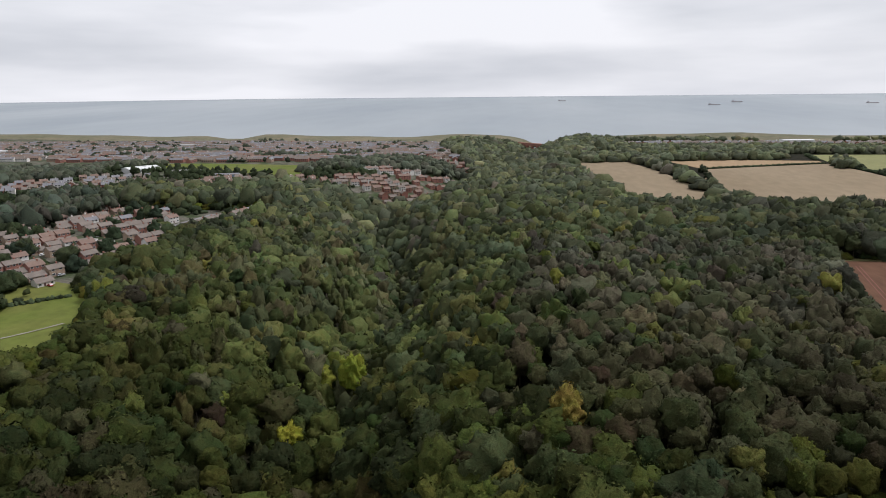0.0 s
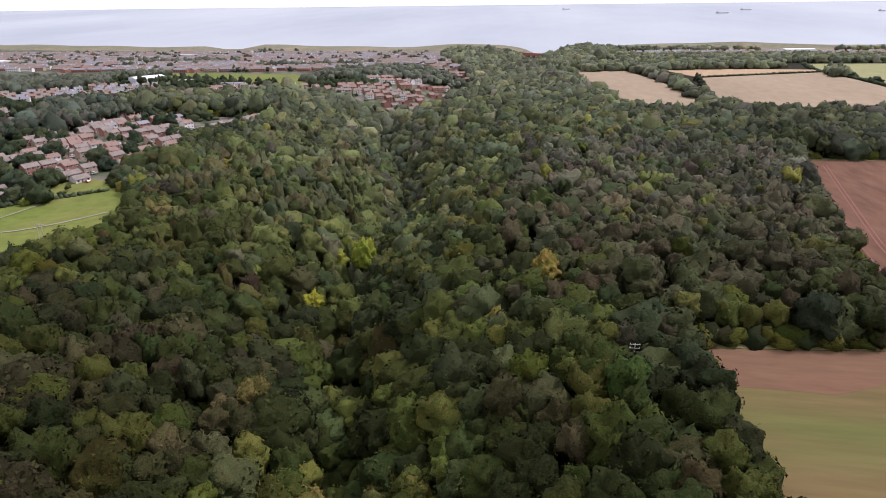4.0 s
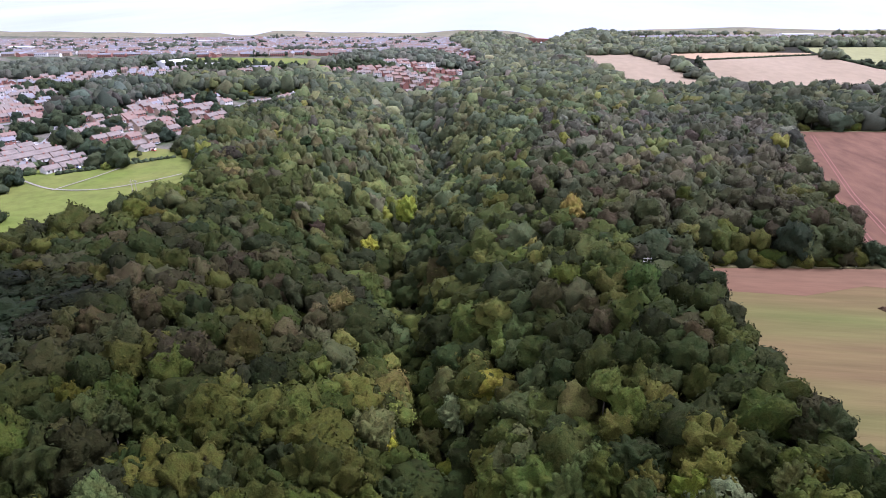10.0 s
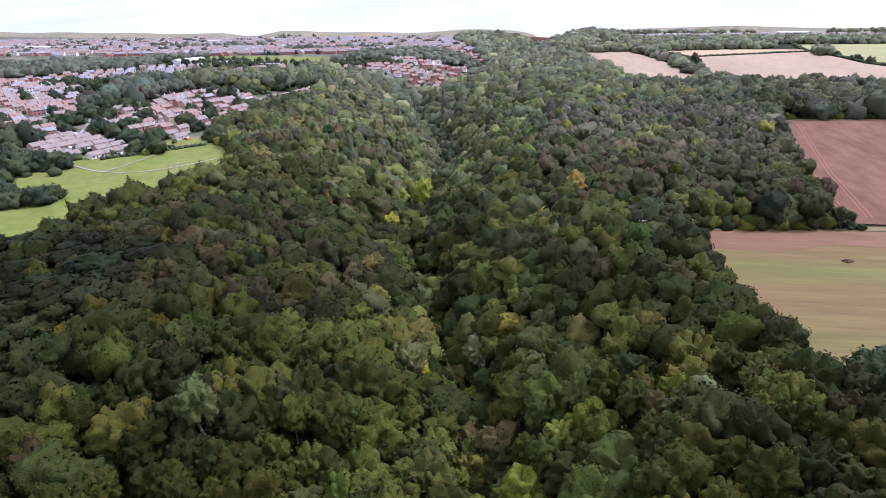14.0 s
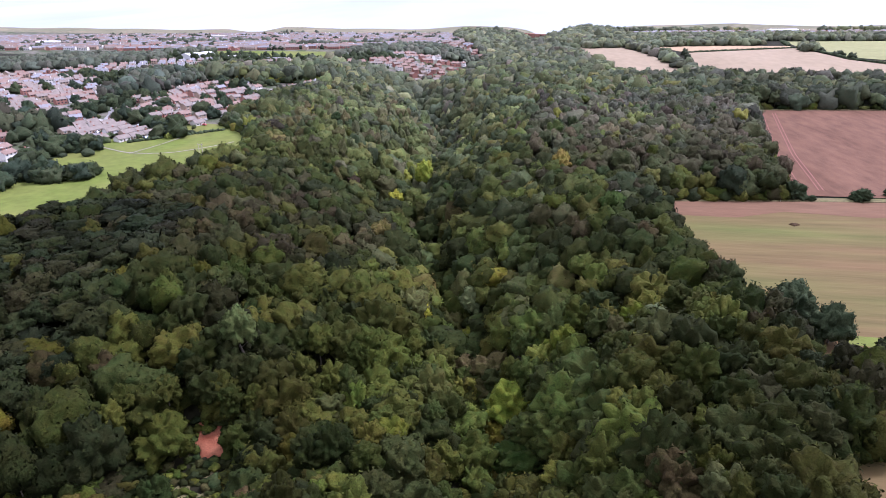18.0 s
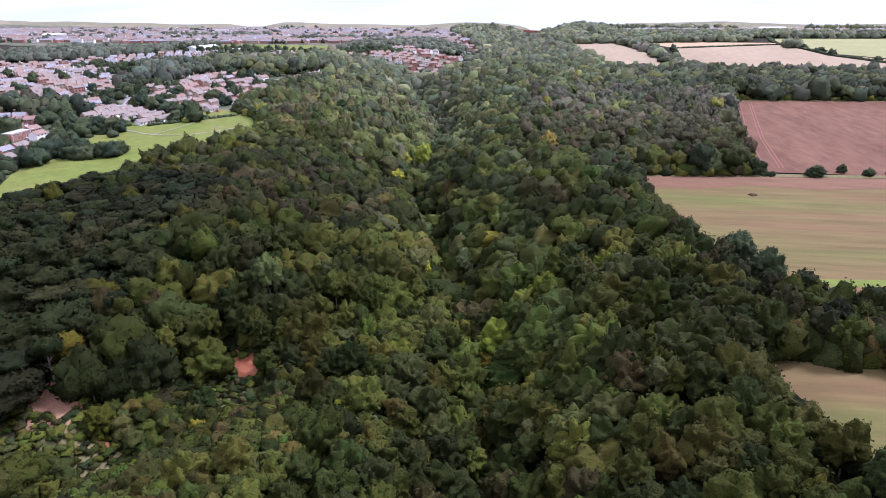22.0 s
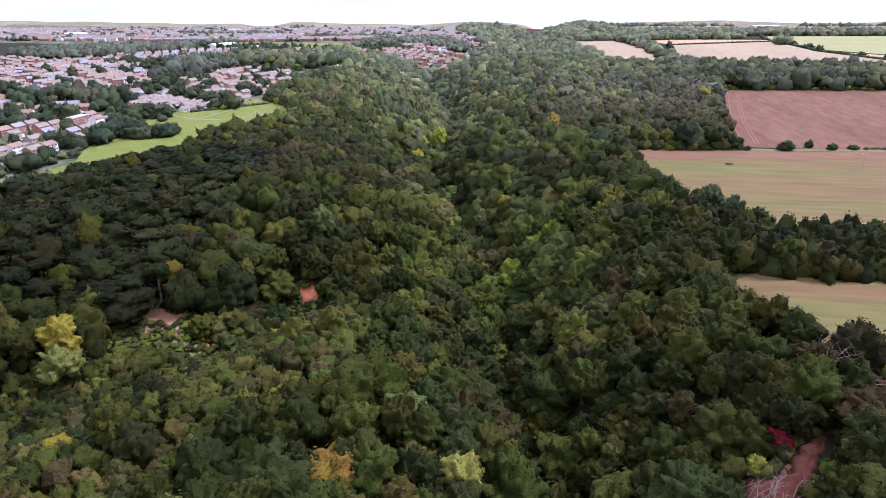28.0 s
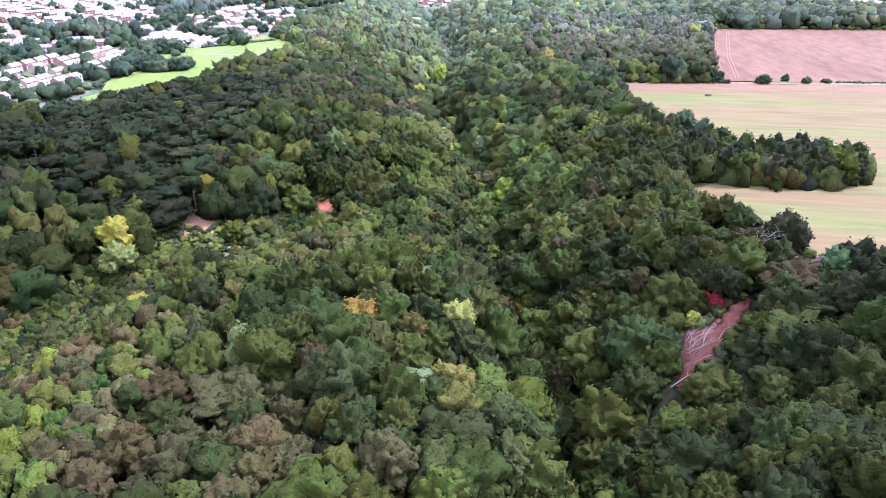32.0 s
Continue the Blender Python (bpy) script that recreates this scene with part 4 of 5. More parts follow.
# The trees that the flight passes nearest stand as things of their own.
count = [0, 0, 0]
wood = {0: [], 1: [], 2: [], 3: [], 4: []}
for t in all_trees:
    x, y, r, tall, kind, leaf, near = t
    own = near == 0 and ((kind == 0 and -235 < y < -95 and -115 < x < 95) or (kind == 2 and -60 < y < 40))
    if own and count[kind] < 290:
        count[kind] += 1
        single_tree(NAMES[kind], x, y, None, r, tuple(leaf * 1.67), TREE_LABELS[kind], "trees of the " + ("pine stand" if kind == 2 else "wooded valley"), KINDS[kind], height=tall)
    else:
        wood[near].append(t)
for near, name, label in ((0, "woodland", "dense mixed woodland in late-summer greens filling the valley"), (1, "woodland", "dense woodland canopy on the slopes beyond"),
                          (2, "far_woodland", "distant dark woods, belts and hedgerow trees"), (3, "undergrowth", "leafy bushes and brambles filling gaps below the trees"),
                          (4, "thicket", "light green thicket of young trees in the side valley")):
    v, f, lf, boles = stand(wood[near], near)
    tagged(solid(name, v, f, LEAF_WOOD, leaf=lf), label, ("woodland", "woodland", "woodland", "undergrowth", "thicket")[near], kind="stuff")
    if boles:
        tagged(solid("woodland_trunks", boles[0], boles[1], BARK), "brown tree trunks under the canopy", "trunks", kind="stuff")
for x, y, top, r, leaf, words in SINGLE_TREES:
    single_tree("broadleaf_tree", x, y, top, r, leaf, words + " tree standing out in the wood")

# ---- bushes and trees along the field edge and in the park ----
for x, y, tall, r, words in ((124, 161, 9, 5.2, "rounded dark green field tree at the wood's corner"), (131, 158, 3.2, 2.0, "small dark bush on the field edge"), (155, 161, 6.5, 4.6, "spreading green bush between two fields"),
                             (172, 170, 5.0, 2.4, "small upright tree between two fields"), (184, 165, 4.6, 3.2, "rounded dark bush between two fields"), (198, 168, 3.2, 3.4, "low dark bush between two fields"),
                             (78, 22, 14, 7.0, "tall dark oak at the edge of the stubble field"), (84, 8, 12.5, 5.5, "large dark tree at the edge of the stubble field")):
    single_tree("field_tree", x, y, None, r, (0.036, 0.05, 0.022), words, height=tall)
for x, y, tall, r in ((183, 742, 7, 4.5), (187, 772, 8, 5), (193, 812, 7, 4.5), (198, 858, 8.5, 5.5), (390, 950, 8, 6), (398, 900, 7, 5), (403, 850, 7.5, 6), (408, 815, 8, 6), (440, 752, 7, 5), (462, 722, 8, 6), (484, 690, 7, 5)):
    single_tree("hedgerow_tree", x, y, None, r, (0.05, 0.062, 0.036), "dark rounded hedgerow tree between distant fields", "hedgerow trees", "park", height=tall)
PARK_CLUMPS = [(-326, 221, 3, 7), (-314, 224, 3, 6), (-308, 155, 3, 6), (-296, 152, 3, 6.5), (-284, 154, 3, 6), (-276, 160, 2, 5), (-318, 120, 3, 6), (-308, 134, 2, 5), (-349, 336, 3, 6), (-341, 350, 2, 6),
               (-305, 296, 3, 6), (-292, 308, 3, 6), (-279, 278, 2, 6.5), (-459, 280, 3, 7), (-403, 286, 3, 7), (-392, 298, 3, 7), (-385, 216, 2, 6), (-505, 370, 2, 6), (-454, 324, 2, 5), (-409, 361, 3, 6),
               (-413, 397, 3, 6.5), (-420, 440, 2, 6), (-488, 536, 2, 6), (-637, 513, 1, 5), (-568, 468, 1, 6), (-532, 471, 1, 5), (-326, 191, 2, 5), (-345, 60, 3, 6), (-372, 40, 3, 7), (-410, 120, 3, 6),
               (-430, 180, 3, 7), (-440, 215, 3, 7), (-330, 20, 2, 6), (-300, 405, 1, 5), (-318, 440, 1, 5), (-345, 475, 1, 5), (-282, 350, 1, 5), (-585, 606, 2, 6)]
cr = random.Random(5)
while len(PARK_CLUMPS) < 92:
    x, y = cr.uniform(-620, -275), cr.uniform(30, 580)
    if inside([(-400, 60), (-340, 60), (-345, 240), (-275, 310), (-285, 460), (-330, 540), (-560, 590), (-680, 470), (-560, 250)], x, y) and all(math.hypot(x - p[0], y - p[1]) > 17 for p in PARK_CLUMPS):
        PARK_CLUMPS.append((x, y, cr.choice((1, 1, 2)), cr.uniform(3.6, 6)))
for x, y, n, r in PARK_CLUMPS:
    for k in range(n + (n > 1)):
        single_tree("park_tree", x + random.uniform(-9, 9) * (n > 1), y + random.uniform(-5, 5) * (n > 1), None, r * random.uniform(0.85, 1.15),
                    random.choice([(0.04, 0.058, 0.03), (0.05, 0.066, 0.03), (0.036, 0.052, 0.032), (0.058, 0.072, 0.034)]),
                    "dark leafy tree among lawns and houses", "trees about the estate", "park", height=random.uniform(8, 12.5))
for x, y, r, leaf, words in ((-276, 268, 2.6, (0.16, 0.19, 0.04), "yellow-green garden shrub beside the park"), (61.5, -137.4, 3.6, (0.15, 0.016, 0.016), "deep red shrub beside the landslip"),
                             (84, -121, 2.4, (0.24, 0.19, 0.03), "yellow shrub beside the landslip"), (88, -116, 2.6, (0.16, 0.09, 0.05), "russet shrub beside the landslip")):
    single_tree("shrub", x, y, None, r, leaf, words, height=4.6)
hedge_rows, hl = [], []
for (ax, ay), (bx, by), h in (((205, 168), (330, 180), 1.6), ((203, 891), (384, 972), 2.2), ((390, 965), (404, 812), 3), ((404, 812), (520, 600), 3), ((388, 1014), (410, 1110), 4),
                              ((-250, 300), (-300, 252), 2.0), ((-318, 228), (-330, 205), 2.0)):
    n = int(math.hypot(bx - ax, by - ay) / (h * 1.1))
    for k in range(n):
        x, y = ax + (bx - ax) * k / n + random.uniform(-0.6, 0.6), ay + (by - ay) * k / n + random.uniform(-0.6, 0.6)
        hedge_rows.append((x, y, h * random.uniform(0.6, 0.95), h * random.uniform(0.8, 1.25), 0, np.array((0.042, 0.056, 0.028)) * random.uniform(0.8, 1.2), 3))
v, f, lf, _ = stand(hedge_rows, 3)
tagged(solid("hedgerow", v, f, LEAF_WOOD, leaf=lf), "dark clipped hedges along field and park edges", "hedge", kind="stuff")


# ---- bare trees, fallen timber and the landslip ----
def bare_tree(x, y, tall, spread, lean, label, seed):
    """A leafless tree: trunk, limbs and twigs in bleached wood."""
    r = random.Random(seed)
    base = new("dead_tree")
    base.location = (x, y, float(ground(x, y)))
    top = (lean * tall, 0, tall * 0.7)
    part_mesh = bare_mesh("trunk", tube([(0, 0, -0.5), (lean * tall * 0.3, 0, tall * 0.35), top], [0.35, 0.27, 0.14], 7), DEAD_WOOD)
    new("trunk", part_mesh).parent = base
    for k in range(9):
        a, h = 2 * math.pi * (k + r.random()) / 9, r.uniform(0.3, 0.72)
        o = Vector((lean * tall * h, 0, tall * h))
        tip = o + Vector((math.cos(a) * spread * r.uniform(0.6, 1), math.sin(a) * spread * r.uniform(0.6, 1), tall * r.uniform(0.12, 0.35)))
        mid = o.lerp(tip, 0.5) + Vector((0, 0, 0.4))
        pieces = [tube([o, mid, tip], [0.11, 0.07, 0.02], 5)]
        for j in range(7):
            s = o.lerp(tip, r.uniform(0.35, 1.0))
            q = s + Vector((r.uniform(-1, 1), r.uniform(-1, 1), r.uniform(0.1, 1.0))) * spread * 0.4
            pieces.append(tube([s, s.lerp(q, 0.5) + Vector((0, 0, 0.15)), q], [0.04, 0.03, 0.015], 4))
        new("limb", bare_mesh("limb", merge(pieces), DEAD_WOOD)).parent = base
    return tagged(base, label, "tree")


bare_tree(23.4, -121.7, 12.5, 4.2, 0.03, "pale leafless tree on the valley slope", 3)
bare_tree(77, -119, 15, 6.0, 0.05, "large bleached dead tree above the landslip", 5)
bare_tree(70, -112, 11, 4.0, -0.1, "grey half-dead tree beside the landslip", 8)
bare_tree(-18, -208, 9, 2.6, 0.02, "small grey dead tree on the spur", 9)


def soil_bank(name, x, y, rx, ry, high, mat, label, seed):
    """A slumped face of bare earth bulging from the slope."""
    V, F, rings, sides = [], [], 7, 32
    for i in range(rings + 1):
        for s in range(sides):
            a = 2 * math.pi * s / sides
            edge = 1 + 0.26 * math.sin(3 * a + seed) + 0.18 * math.sin(7 * a + 2 * seed) + 0.1 * math.sin(11 * a + 3 * seed)
            q = i / rings
            px, py = x + rx * edge * q * math.cos(a), y + ry * edge * q * math.sin(a)
            bulge = high * math.sqrt(max(0.0, 1 - q * q)) * (1 + 0.15 * math.sin(5 * px) * math.cos(4 * py)) - 0.25 * (i == rings)
            V.append((px, py, float(ground(px, py)) + bulge + 0.05))
    for i in range(rings):
        for s in range(sides):
            a, b = i * sides + s, i * sides + (s + 1) % sides
            F.append((a, a + sides, b + sides, b))
    return tagged(solid(name, V, F, mat, flat=False), label, "soil")


for k, (x, y, rx, ry) in enumerate(GLADES):
    soil_bank("glade", x, y, rx, ry, 0.3, SCRUB_GRASS, "rough green grass glade in the side valley", k + 0.4)


def earth_strip(name, line, mat, label, seed):
    """A ragged strip of slipped earth down a slope: x, y and half width at each point."""
    r = random.Random(seed)
    fine = []
    for a, b in zip(line[:-1], line[1:]):
        n = max(2, int(math.hypot(b[0] - a[0], b[1] - a[1]) / 1.6))
        fine += [tuple(a[q] + (b[q] - a[q]) * i / n for q in range(3)) for i in range(n)]
    fine.append(line[-1])
    V, F, across = [], [], 9
    for i, (x, y, w) in enumerate(fine):
        bx, by = fine[min(i + 1, len(fine) - 1)][:2]
        ax, ay = fine[max(i - 1, 0)][:2]
        n = math.hypot(bx - ax, by - ay)
        sx_, sy_ = (by - ay) / n, -(bx - ax) / n
        left, right = w * r.uniform(0.5, 1.35), w * r.uniform(0.5, 1.35)
        for s in range(across):
            q = -left + (left + right) * s / (across - 1)
            px, py = x + sx_ * q, y + sy_ * q
            V.append((px, py, float(ground(px, py)) + (0.75 + r.uniform(-0.38, 0.38) if 0 < s < across - 1 else -0.1)))
    for i in range(len(fine) - 1):
        for s in range(across - 1):
            a = i * across + s
            F.append((a, a + 1, a + 1 + across, a + across)[::-1])
    return tagged(solid(name, V, F, mat, flat=False), label, "soil")


PALE_SOIL = material("pale_slumped_soil", (0.26, 0.130, 0.085), (0.20, 0.125, 0.072), 0.3, 0.95, 0.8, 0.9, spread=0.4)
for line, mat, seed in (([(-108, -25, 1.4), (-103, -25, 5.4), (-98, -26, 5.2), (-93, -28, 3.6), (-90, -28, 1)], SOIL_RED, 21), ([(-157, -60, 1.5), (-152, -62, 7.5), (-146, -65, 9.0), (-139, -66, 5.5), (-134, -66, 1.0)], PALE_SOIL, 22),
                        ([(-169, -31, 1.2), (-166, -36, 2.6), (-163, -41, 1.2)], SOIL_RED, 23), ([(-131, -134, 1), (-128, -134, 2), (-125, -135, 0.8)], SOIL_RED, 24), ([(-128, -70, 0.8), (-126, -71, 2.0), (-124, -73, 0.8)], SOIL_RED, 25)):
    earth_strip("soil_scar", line, mat, "bare orange-red soil scar on the valley side", seed)
earth_strip("landslip", [(x, y, w) for (x, y), w in zip([(47, -169)] + RED_PATH[2:5] + [(71, -137)], (1.8, 3.3, 3.0, 2.4, 1.2))], SLIP_RED, "raw red earth of a landslip on the wooded slope", 4)
earth_strip("landslip", [(56, -164, 2), (52, -156, 6.5), (54, -150, 6.0), (60, -143, 3)], SOIL_PATH, "dark red hollow of slipped earth under fallen branches", 6)
earth_strip("landslip", [(80, -134, 2), (90, -124, 5.5), (99, -115, 4.5), (104, -110, 2)], SOIL_PATH, "dark red earth bank at the top of the landslip", 8)
ribbon("stream_path", [(0, -125), (-4, -99), (-8, -70), (-11, -37)], 2.6, SOIL_PATH, 0.5, "narrow brown path along the valley floor", "path", step=4)


def fallen_branch(x, y, a, n, girth, lift, seed):
    """A pale fallen bough with side twigs, lying on the slope."""
    r = random.Random(seed)
    way, side = (math.cos(a), math.sin(a)), (-math.sin(a), math.cos(a))
    at = lambda s, o, h: (x + way[0] * n * s + side[0] * o, y + way[1] * n * s + side[1] * o, float(ground(x + way[0] * n * s, y + way[1] * n * s)) + 0.85 + h)
    bow = r.uniform(-0.09, 0.09) * n
    pieces = [tube([at(-0.5, 0, 0), at(-0.1, bow, lift), at(0.2, bow, lift * 1.2), at(0.5, 0, lift * 0.7)], [girth, girth * 0.8, girth * 0.6, girth * 0.25], 6)]
    for k in range(4):
        s, o = r.uniform(-0.1, 0.45), r.choice((-1, 1)) * r.uniform(0.12, 0.28) * n
        pieces.append(tube([at(s, bow * 0.8, lift), at(s + 0.1, o * 0.5, lift + 0.4), at(s + 0.22, o, lift + 0.3)], [girth * 0.45, girth * 0.3, girth * 0.12], 5))
    v, f = merge(pieces)
    tagged(solid("fallen_branch", v, f, DEAD_WOOD), "pale fallen branch lying on red earth", "branch", "fallen branches on the landslip")


br = random.Random(40)
for k in range(18):
    fallen_branch(54 + br.gauss(0, 3.6), -154 + br.gauss(0, 3.0), br.uniform(0.1, 1.3), br.uniform(4.5, 9), br.uniform(0.05, 0.095), br.uniform(0.3, 1.6), 60 + k)
for k, (x, y, a, n) in enumerate(((96, -114, 0.12, 15), (93, -118, 0.05, 11), (48, -167, 0.5, 7))):
    fallen_branch(x, y, a, n, 0.17, 0.5, 90 + k)


# ---- poles and small things in the fields ----
def pole(x, y, tall, arms, label, legs=1):
    z = float(ground(x, y))
    base = new("power_pole")
    base.location = (x, y, z)
    for k in range(legs):
        o = (k - (legs - 1) / 2) * 2.4
        V, F = tube([(o, 0, -0.6), (o, 0, tall * 0.5), (o, 0, tall)], [0.2, 0.17, 0.13], 8)
        solid("post", V, F, POLE_WOOD, base)
    for h in arms:
        part("cross_arm", box(3.0 if legs == 1 else 4.4, 0.16, 0.2, 0, 0.2, h), POLE_WOOD, base)
        for o in (-1.3, 0, 1.3):
            bm = bmesh.new()
            bmesh.ops.create_cone(bm, cap_ends=True, segments=8, radius1=0.12, radius2=0.08, depth=0.35, matrix=Matrix.Translation((o, 0.2, h + 0.38)))
            part("insulator", bm, STEEL, base)
    return tagged(base, label, "pole")


pole(33.6, 129, 12, (11.4, 10.2), "wooden power pole with two cross-arms at the wood's edge")
pole(-221.6, 213, 10.5, (9.6,), "pair of wooden power poles joined by a cross-arm", 2)
pole(184, 120, 9, (8.4,), "leaning wooden pole in a bare patch of field")
soil_bank("bare_patch", 184, 119, 5, 3.5, 0.35, SOIL_RED, "bare orange earth round a pole in the field", 1.1)
soil_bank("brush_heap", 110.6, 119, 1.9, 1.3, 1.5, material("dry_brush", (0.05, 0.03, 0.02), (0.09, 0.06, 0.03), 1.2, 0.95, 0.8, 3), "small dark heap of brush in the field", 0.7)
part_post = tube([(0, 0, -0.3), (0, 0, 1.0), (0, 0, 2.0)], [0.22, 0.2, 0.18], 8)
tagged(solid("marker_post", part_post[0] + (116, 156, -2.6), part_post[1], RENDER_WHITE), "short white marker post at the field's edge", "post")


# ---- houses ----
def window_part(parent, x, y, z, w, h, face, mesh_cache):
    key = (w, h)
    if key not in mesh_cache:
        f, p = bmesh.new(), bmesh.new()
        box(w, 0.14, h, bm=f)
        box(w - 0.22, 0.05, h - 0.24, 0, -0.075, 0.12, bm=p)
        meshes = []
        for bm, mat, nm in ((f, WHITE_FRAME, "window"), (p, PANE, "pane")):
            me = bpy.data.meshes.new(nm)
            bm.to_mesh(me)
            bm.free()
            me.materials.append(mat)
            meshes.append(me)
        mesh_cache[key] = meshes
    win = new("window", mesh_cache[key][0])
    win.parent, win.location, win.rotation_euler.z = parent, (x, y, z), 0 if face < 0 else math.pi
    pane = new("pane", mesh_cache[key][1])
    pane.parent = win


WINDOWS = {}


def house(w, d, eaves, ridge, wall_mat, roof_mat, label, windows=3, storeys=2, flat=False, chimney=True):
    """A brick house with gabled (or flat) roof, door, chimney and windows front and back; the ridge runs along x."""
    base = new("house")
    hw, hd = w / 2, d / 2
    if flat:
        part("wall", box(w, d, eaves + 0.5, 0, 0, -0.5), wall_mat, base)
        part("roof", box(w + 0.5, d + 0.5, 0.35, 0, 0, eaves), roof_mat, base, "pale flat felt roof")
    else:
        bm = prism([(-hd, -0.5), (hd, -0.5), (hd, eaves), (0, ridge - 0.1), (-hd, eaves)], -hw, hw)
        bmesh.ops.rotate(bm, verts=bm.verts, cent=(0, 0, 0), matrix=Matrix.Rotation(radians(90), 3, "Z"))
        part("wall", bm, wall_mat, base)
        k = (ridge - eaves) / hd
        o = hd + 0.45
        bm = prism([(-o, eaves - 0.45 * k + 0.03), (0, ridge + 0.03), (o, eaves - 0.45 * k + 0.03), (o, eaves - 0.45 * k + 0.22), (0, ridge + 0.24), (-o, eaves - 0.45 * k + 0.22)], -hw - 0.3, hw + 0.3)
        bmesh.ops.rotate(bm, verts=bm.verts, cent=(0, 0, 0), matrix=Matrix.Rotation(radians(90), 3, "Z"))
        part("roof", bm, roof_mat, base, "tiled pitched roof")
        if chimney:
            bm = box(0.9, 0.6, 1.7, w * 0.22, 0, ridge - 0.7)
            box(1.05, 0.75, 0.15, w * 0.22, 0, ridge + 1.0, bm=bm)
            part("chimney", bm, BRICK_RED, base)
    part("door", box(0.95, 0.1, 2.05, -w * 0.06, -hd - 0.03, 0.05), DOOR_PAINT, base)
    step = w / windows
    for s in range(storeys):
        for i in range(windows):
            x = -hw + step * (i + 0.5)
            for face in (-1, 1):
                if s == 0 and i == windows // 2 and face < 0:
                    continue
                window_part(base, x, face * (hd + 0.05), 0.95 + 2.6 * s, min(2.0, step * 0.5), 1.25, face, WINDOWS)
    return tagged(base, label, "house", "houses of the estate")


PROTOS = [
    house(10.0, 7.2, 4.9, 7.0, BRICK_RED, TILE_BROWN, "red-brick house with a brown tiled roof"),
    house(9.6, 7.2, 4.9, 7.0, BRICK_RED, TILE_RED, "red-brick house with a red tiled roof"),
    house(9.0, 7.0, 4.8, 6.8, BRICK_BUFF, TILE_BROWN, "buff-brick house with a brown tiled roof", 2),
    house(10.5, 7.4, 2.6, 4.6, BRICK_BUFF, TILE_BROWN, "low bungalow with a brown tiled roof", 3, 1),
    house(9.6, 7.2, 2.6, 4.6, RENDER_WHITE, TILE_BROWN, "white-walled bungalow with a brown tiled roof", 3, 1),
    house(20.0, 7.8, 5.2, 5.2, BRICK_RED, FELT_PALE, "red-brick terrace with a pale flat roof", 5, 2, True),
    house(9.5, 7.0, 4.9, 6.9, RENDER_WHITE, TILE_RED, "white-rendered house with a red tiled roof"),
    house(9.6, 7.2, 4.9, 7.0, BRICK_RED, TILE_GREY, "red-brick house with a grey slate roof"),
]
ESTATES = [  # outline, row direction in degrees, row spacing, houses along a row, which houses, share built
    ([(-345, 235), (-318, 232), (-300, 248), (-270, 300), (-264, 345), (-266, 400), (-282, 440), (-290, 470), (-330, 545), (-400, 560), (-420, 490), (-372, 345), (-385, 295)], 66, 16.5, 11.2, (0, 0, 1, 2, 3, 3, 4, 6), 0.82),
    ([(-284, 470), (-270, 478), (-246, 560), (-262, 566)], 76, 16, 10.2, (2, 6, 2), 1.0),
    ([(-322, 42), (-312, 110), (-334, 175), (-342, 232), (-380, 222), (-405, 150), (-420, 60), (-345, 12)], 84, 18, 12.5, (0, 1, 2, 6, 3, 3, 4, 7, 5), 0.82),
    ([(-440, 210), (-385, 225), (-392, 275), (-470, 250), (-560, 330), (-640, 430), (-700, 380), (-520, 180)], 20, 19, 11.5, (0, 1, 2, 7, 6), 0.85),
    ([(-385, 315), (-400, 345), (-440, 425), (-490, 500), (-560, 590), (-640, 590), (-690, 470), (-600, 380), (-480, 300)], 58, 19, 11.2, (0, 1, 2, 7, 6), 0.88),
]
spots = []
hr = random.Random(11)
for number, (outline, turn, gap, pitch, kinds, share) in enumerate(ESTATES):
    a = radians(turn)
    u, w_ = (math.cos(a), math.sin(a)), (-math.sin(a), math.cos(a))
    cx_, cy_ = sum(p[0] for p in outline) / len(outline), sum(p[1] for p in outline) / len(outline)
    for i in range(-20, 21):
        start = hr.uniform(0, pitch)
        for j in range(-34, 35):
            x = cx_ + w_[0] * i * gap + u[0] * (j * pitch + start)
            y = cy_ + w_[1] * i * gap + u[1] * (j * pitch + start)
            if inside(outline, x, y) and hr.random() < share and j % 5 != 4:
                spots.append((x, y, turn + hr.choice([0, 0, 0, 180]) + hr.uniform(-3, 3), hr.choice((3, 3, 4)) if number == 0 and y < 335 else hr.choice(kinds), number))
clear = []
for sx_, sy_, turn, k, number in spots:
    if all(math.hypot(sx_ - c[0], sy_ - c[1]) > (9.5 if k != 5 else 13) for c in clear) and all(math.hypot(sx_ - p[0], sy_ - p[1]) > 6 + p[3] * 0.5 for p in PARK_CLUMPS):
        clear.append((sx_, sy_, turn, k, number))
clear.sort(key=lambda c: math.hypot(c[0] - 0, c[1] + 40))
used, rest = set(), []
for n, (x, y, turn, k, number) in enumerate(clear):
    if n >= 190:
        rest.append((x, y, turn, k))
        continue
    m = pose(x, y, float(ground(x, y)) + 0.1, 0, 0, turn)
    if k in used:
        copy_thing(PROTOS[k], m)
    else:
        PROTOS[k].matrix_basis = m
        used.add(k)
for k, p in enumerate(PROTOS):
    if k not in used:
        p.matrix_basis = pose(-372 - 14 * k, 560, float(ground(-372 - 14 * k, 560)) + 0.1, 0, 0, 60)


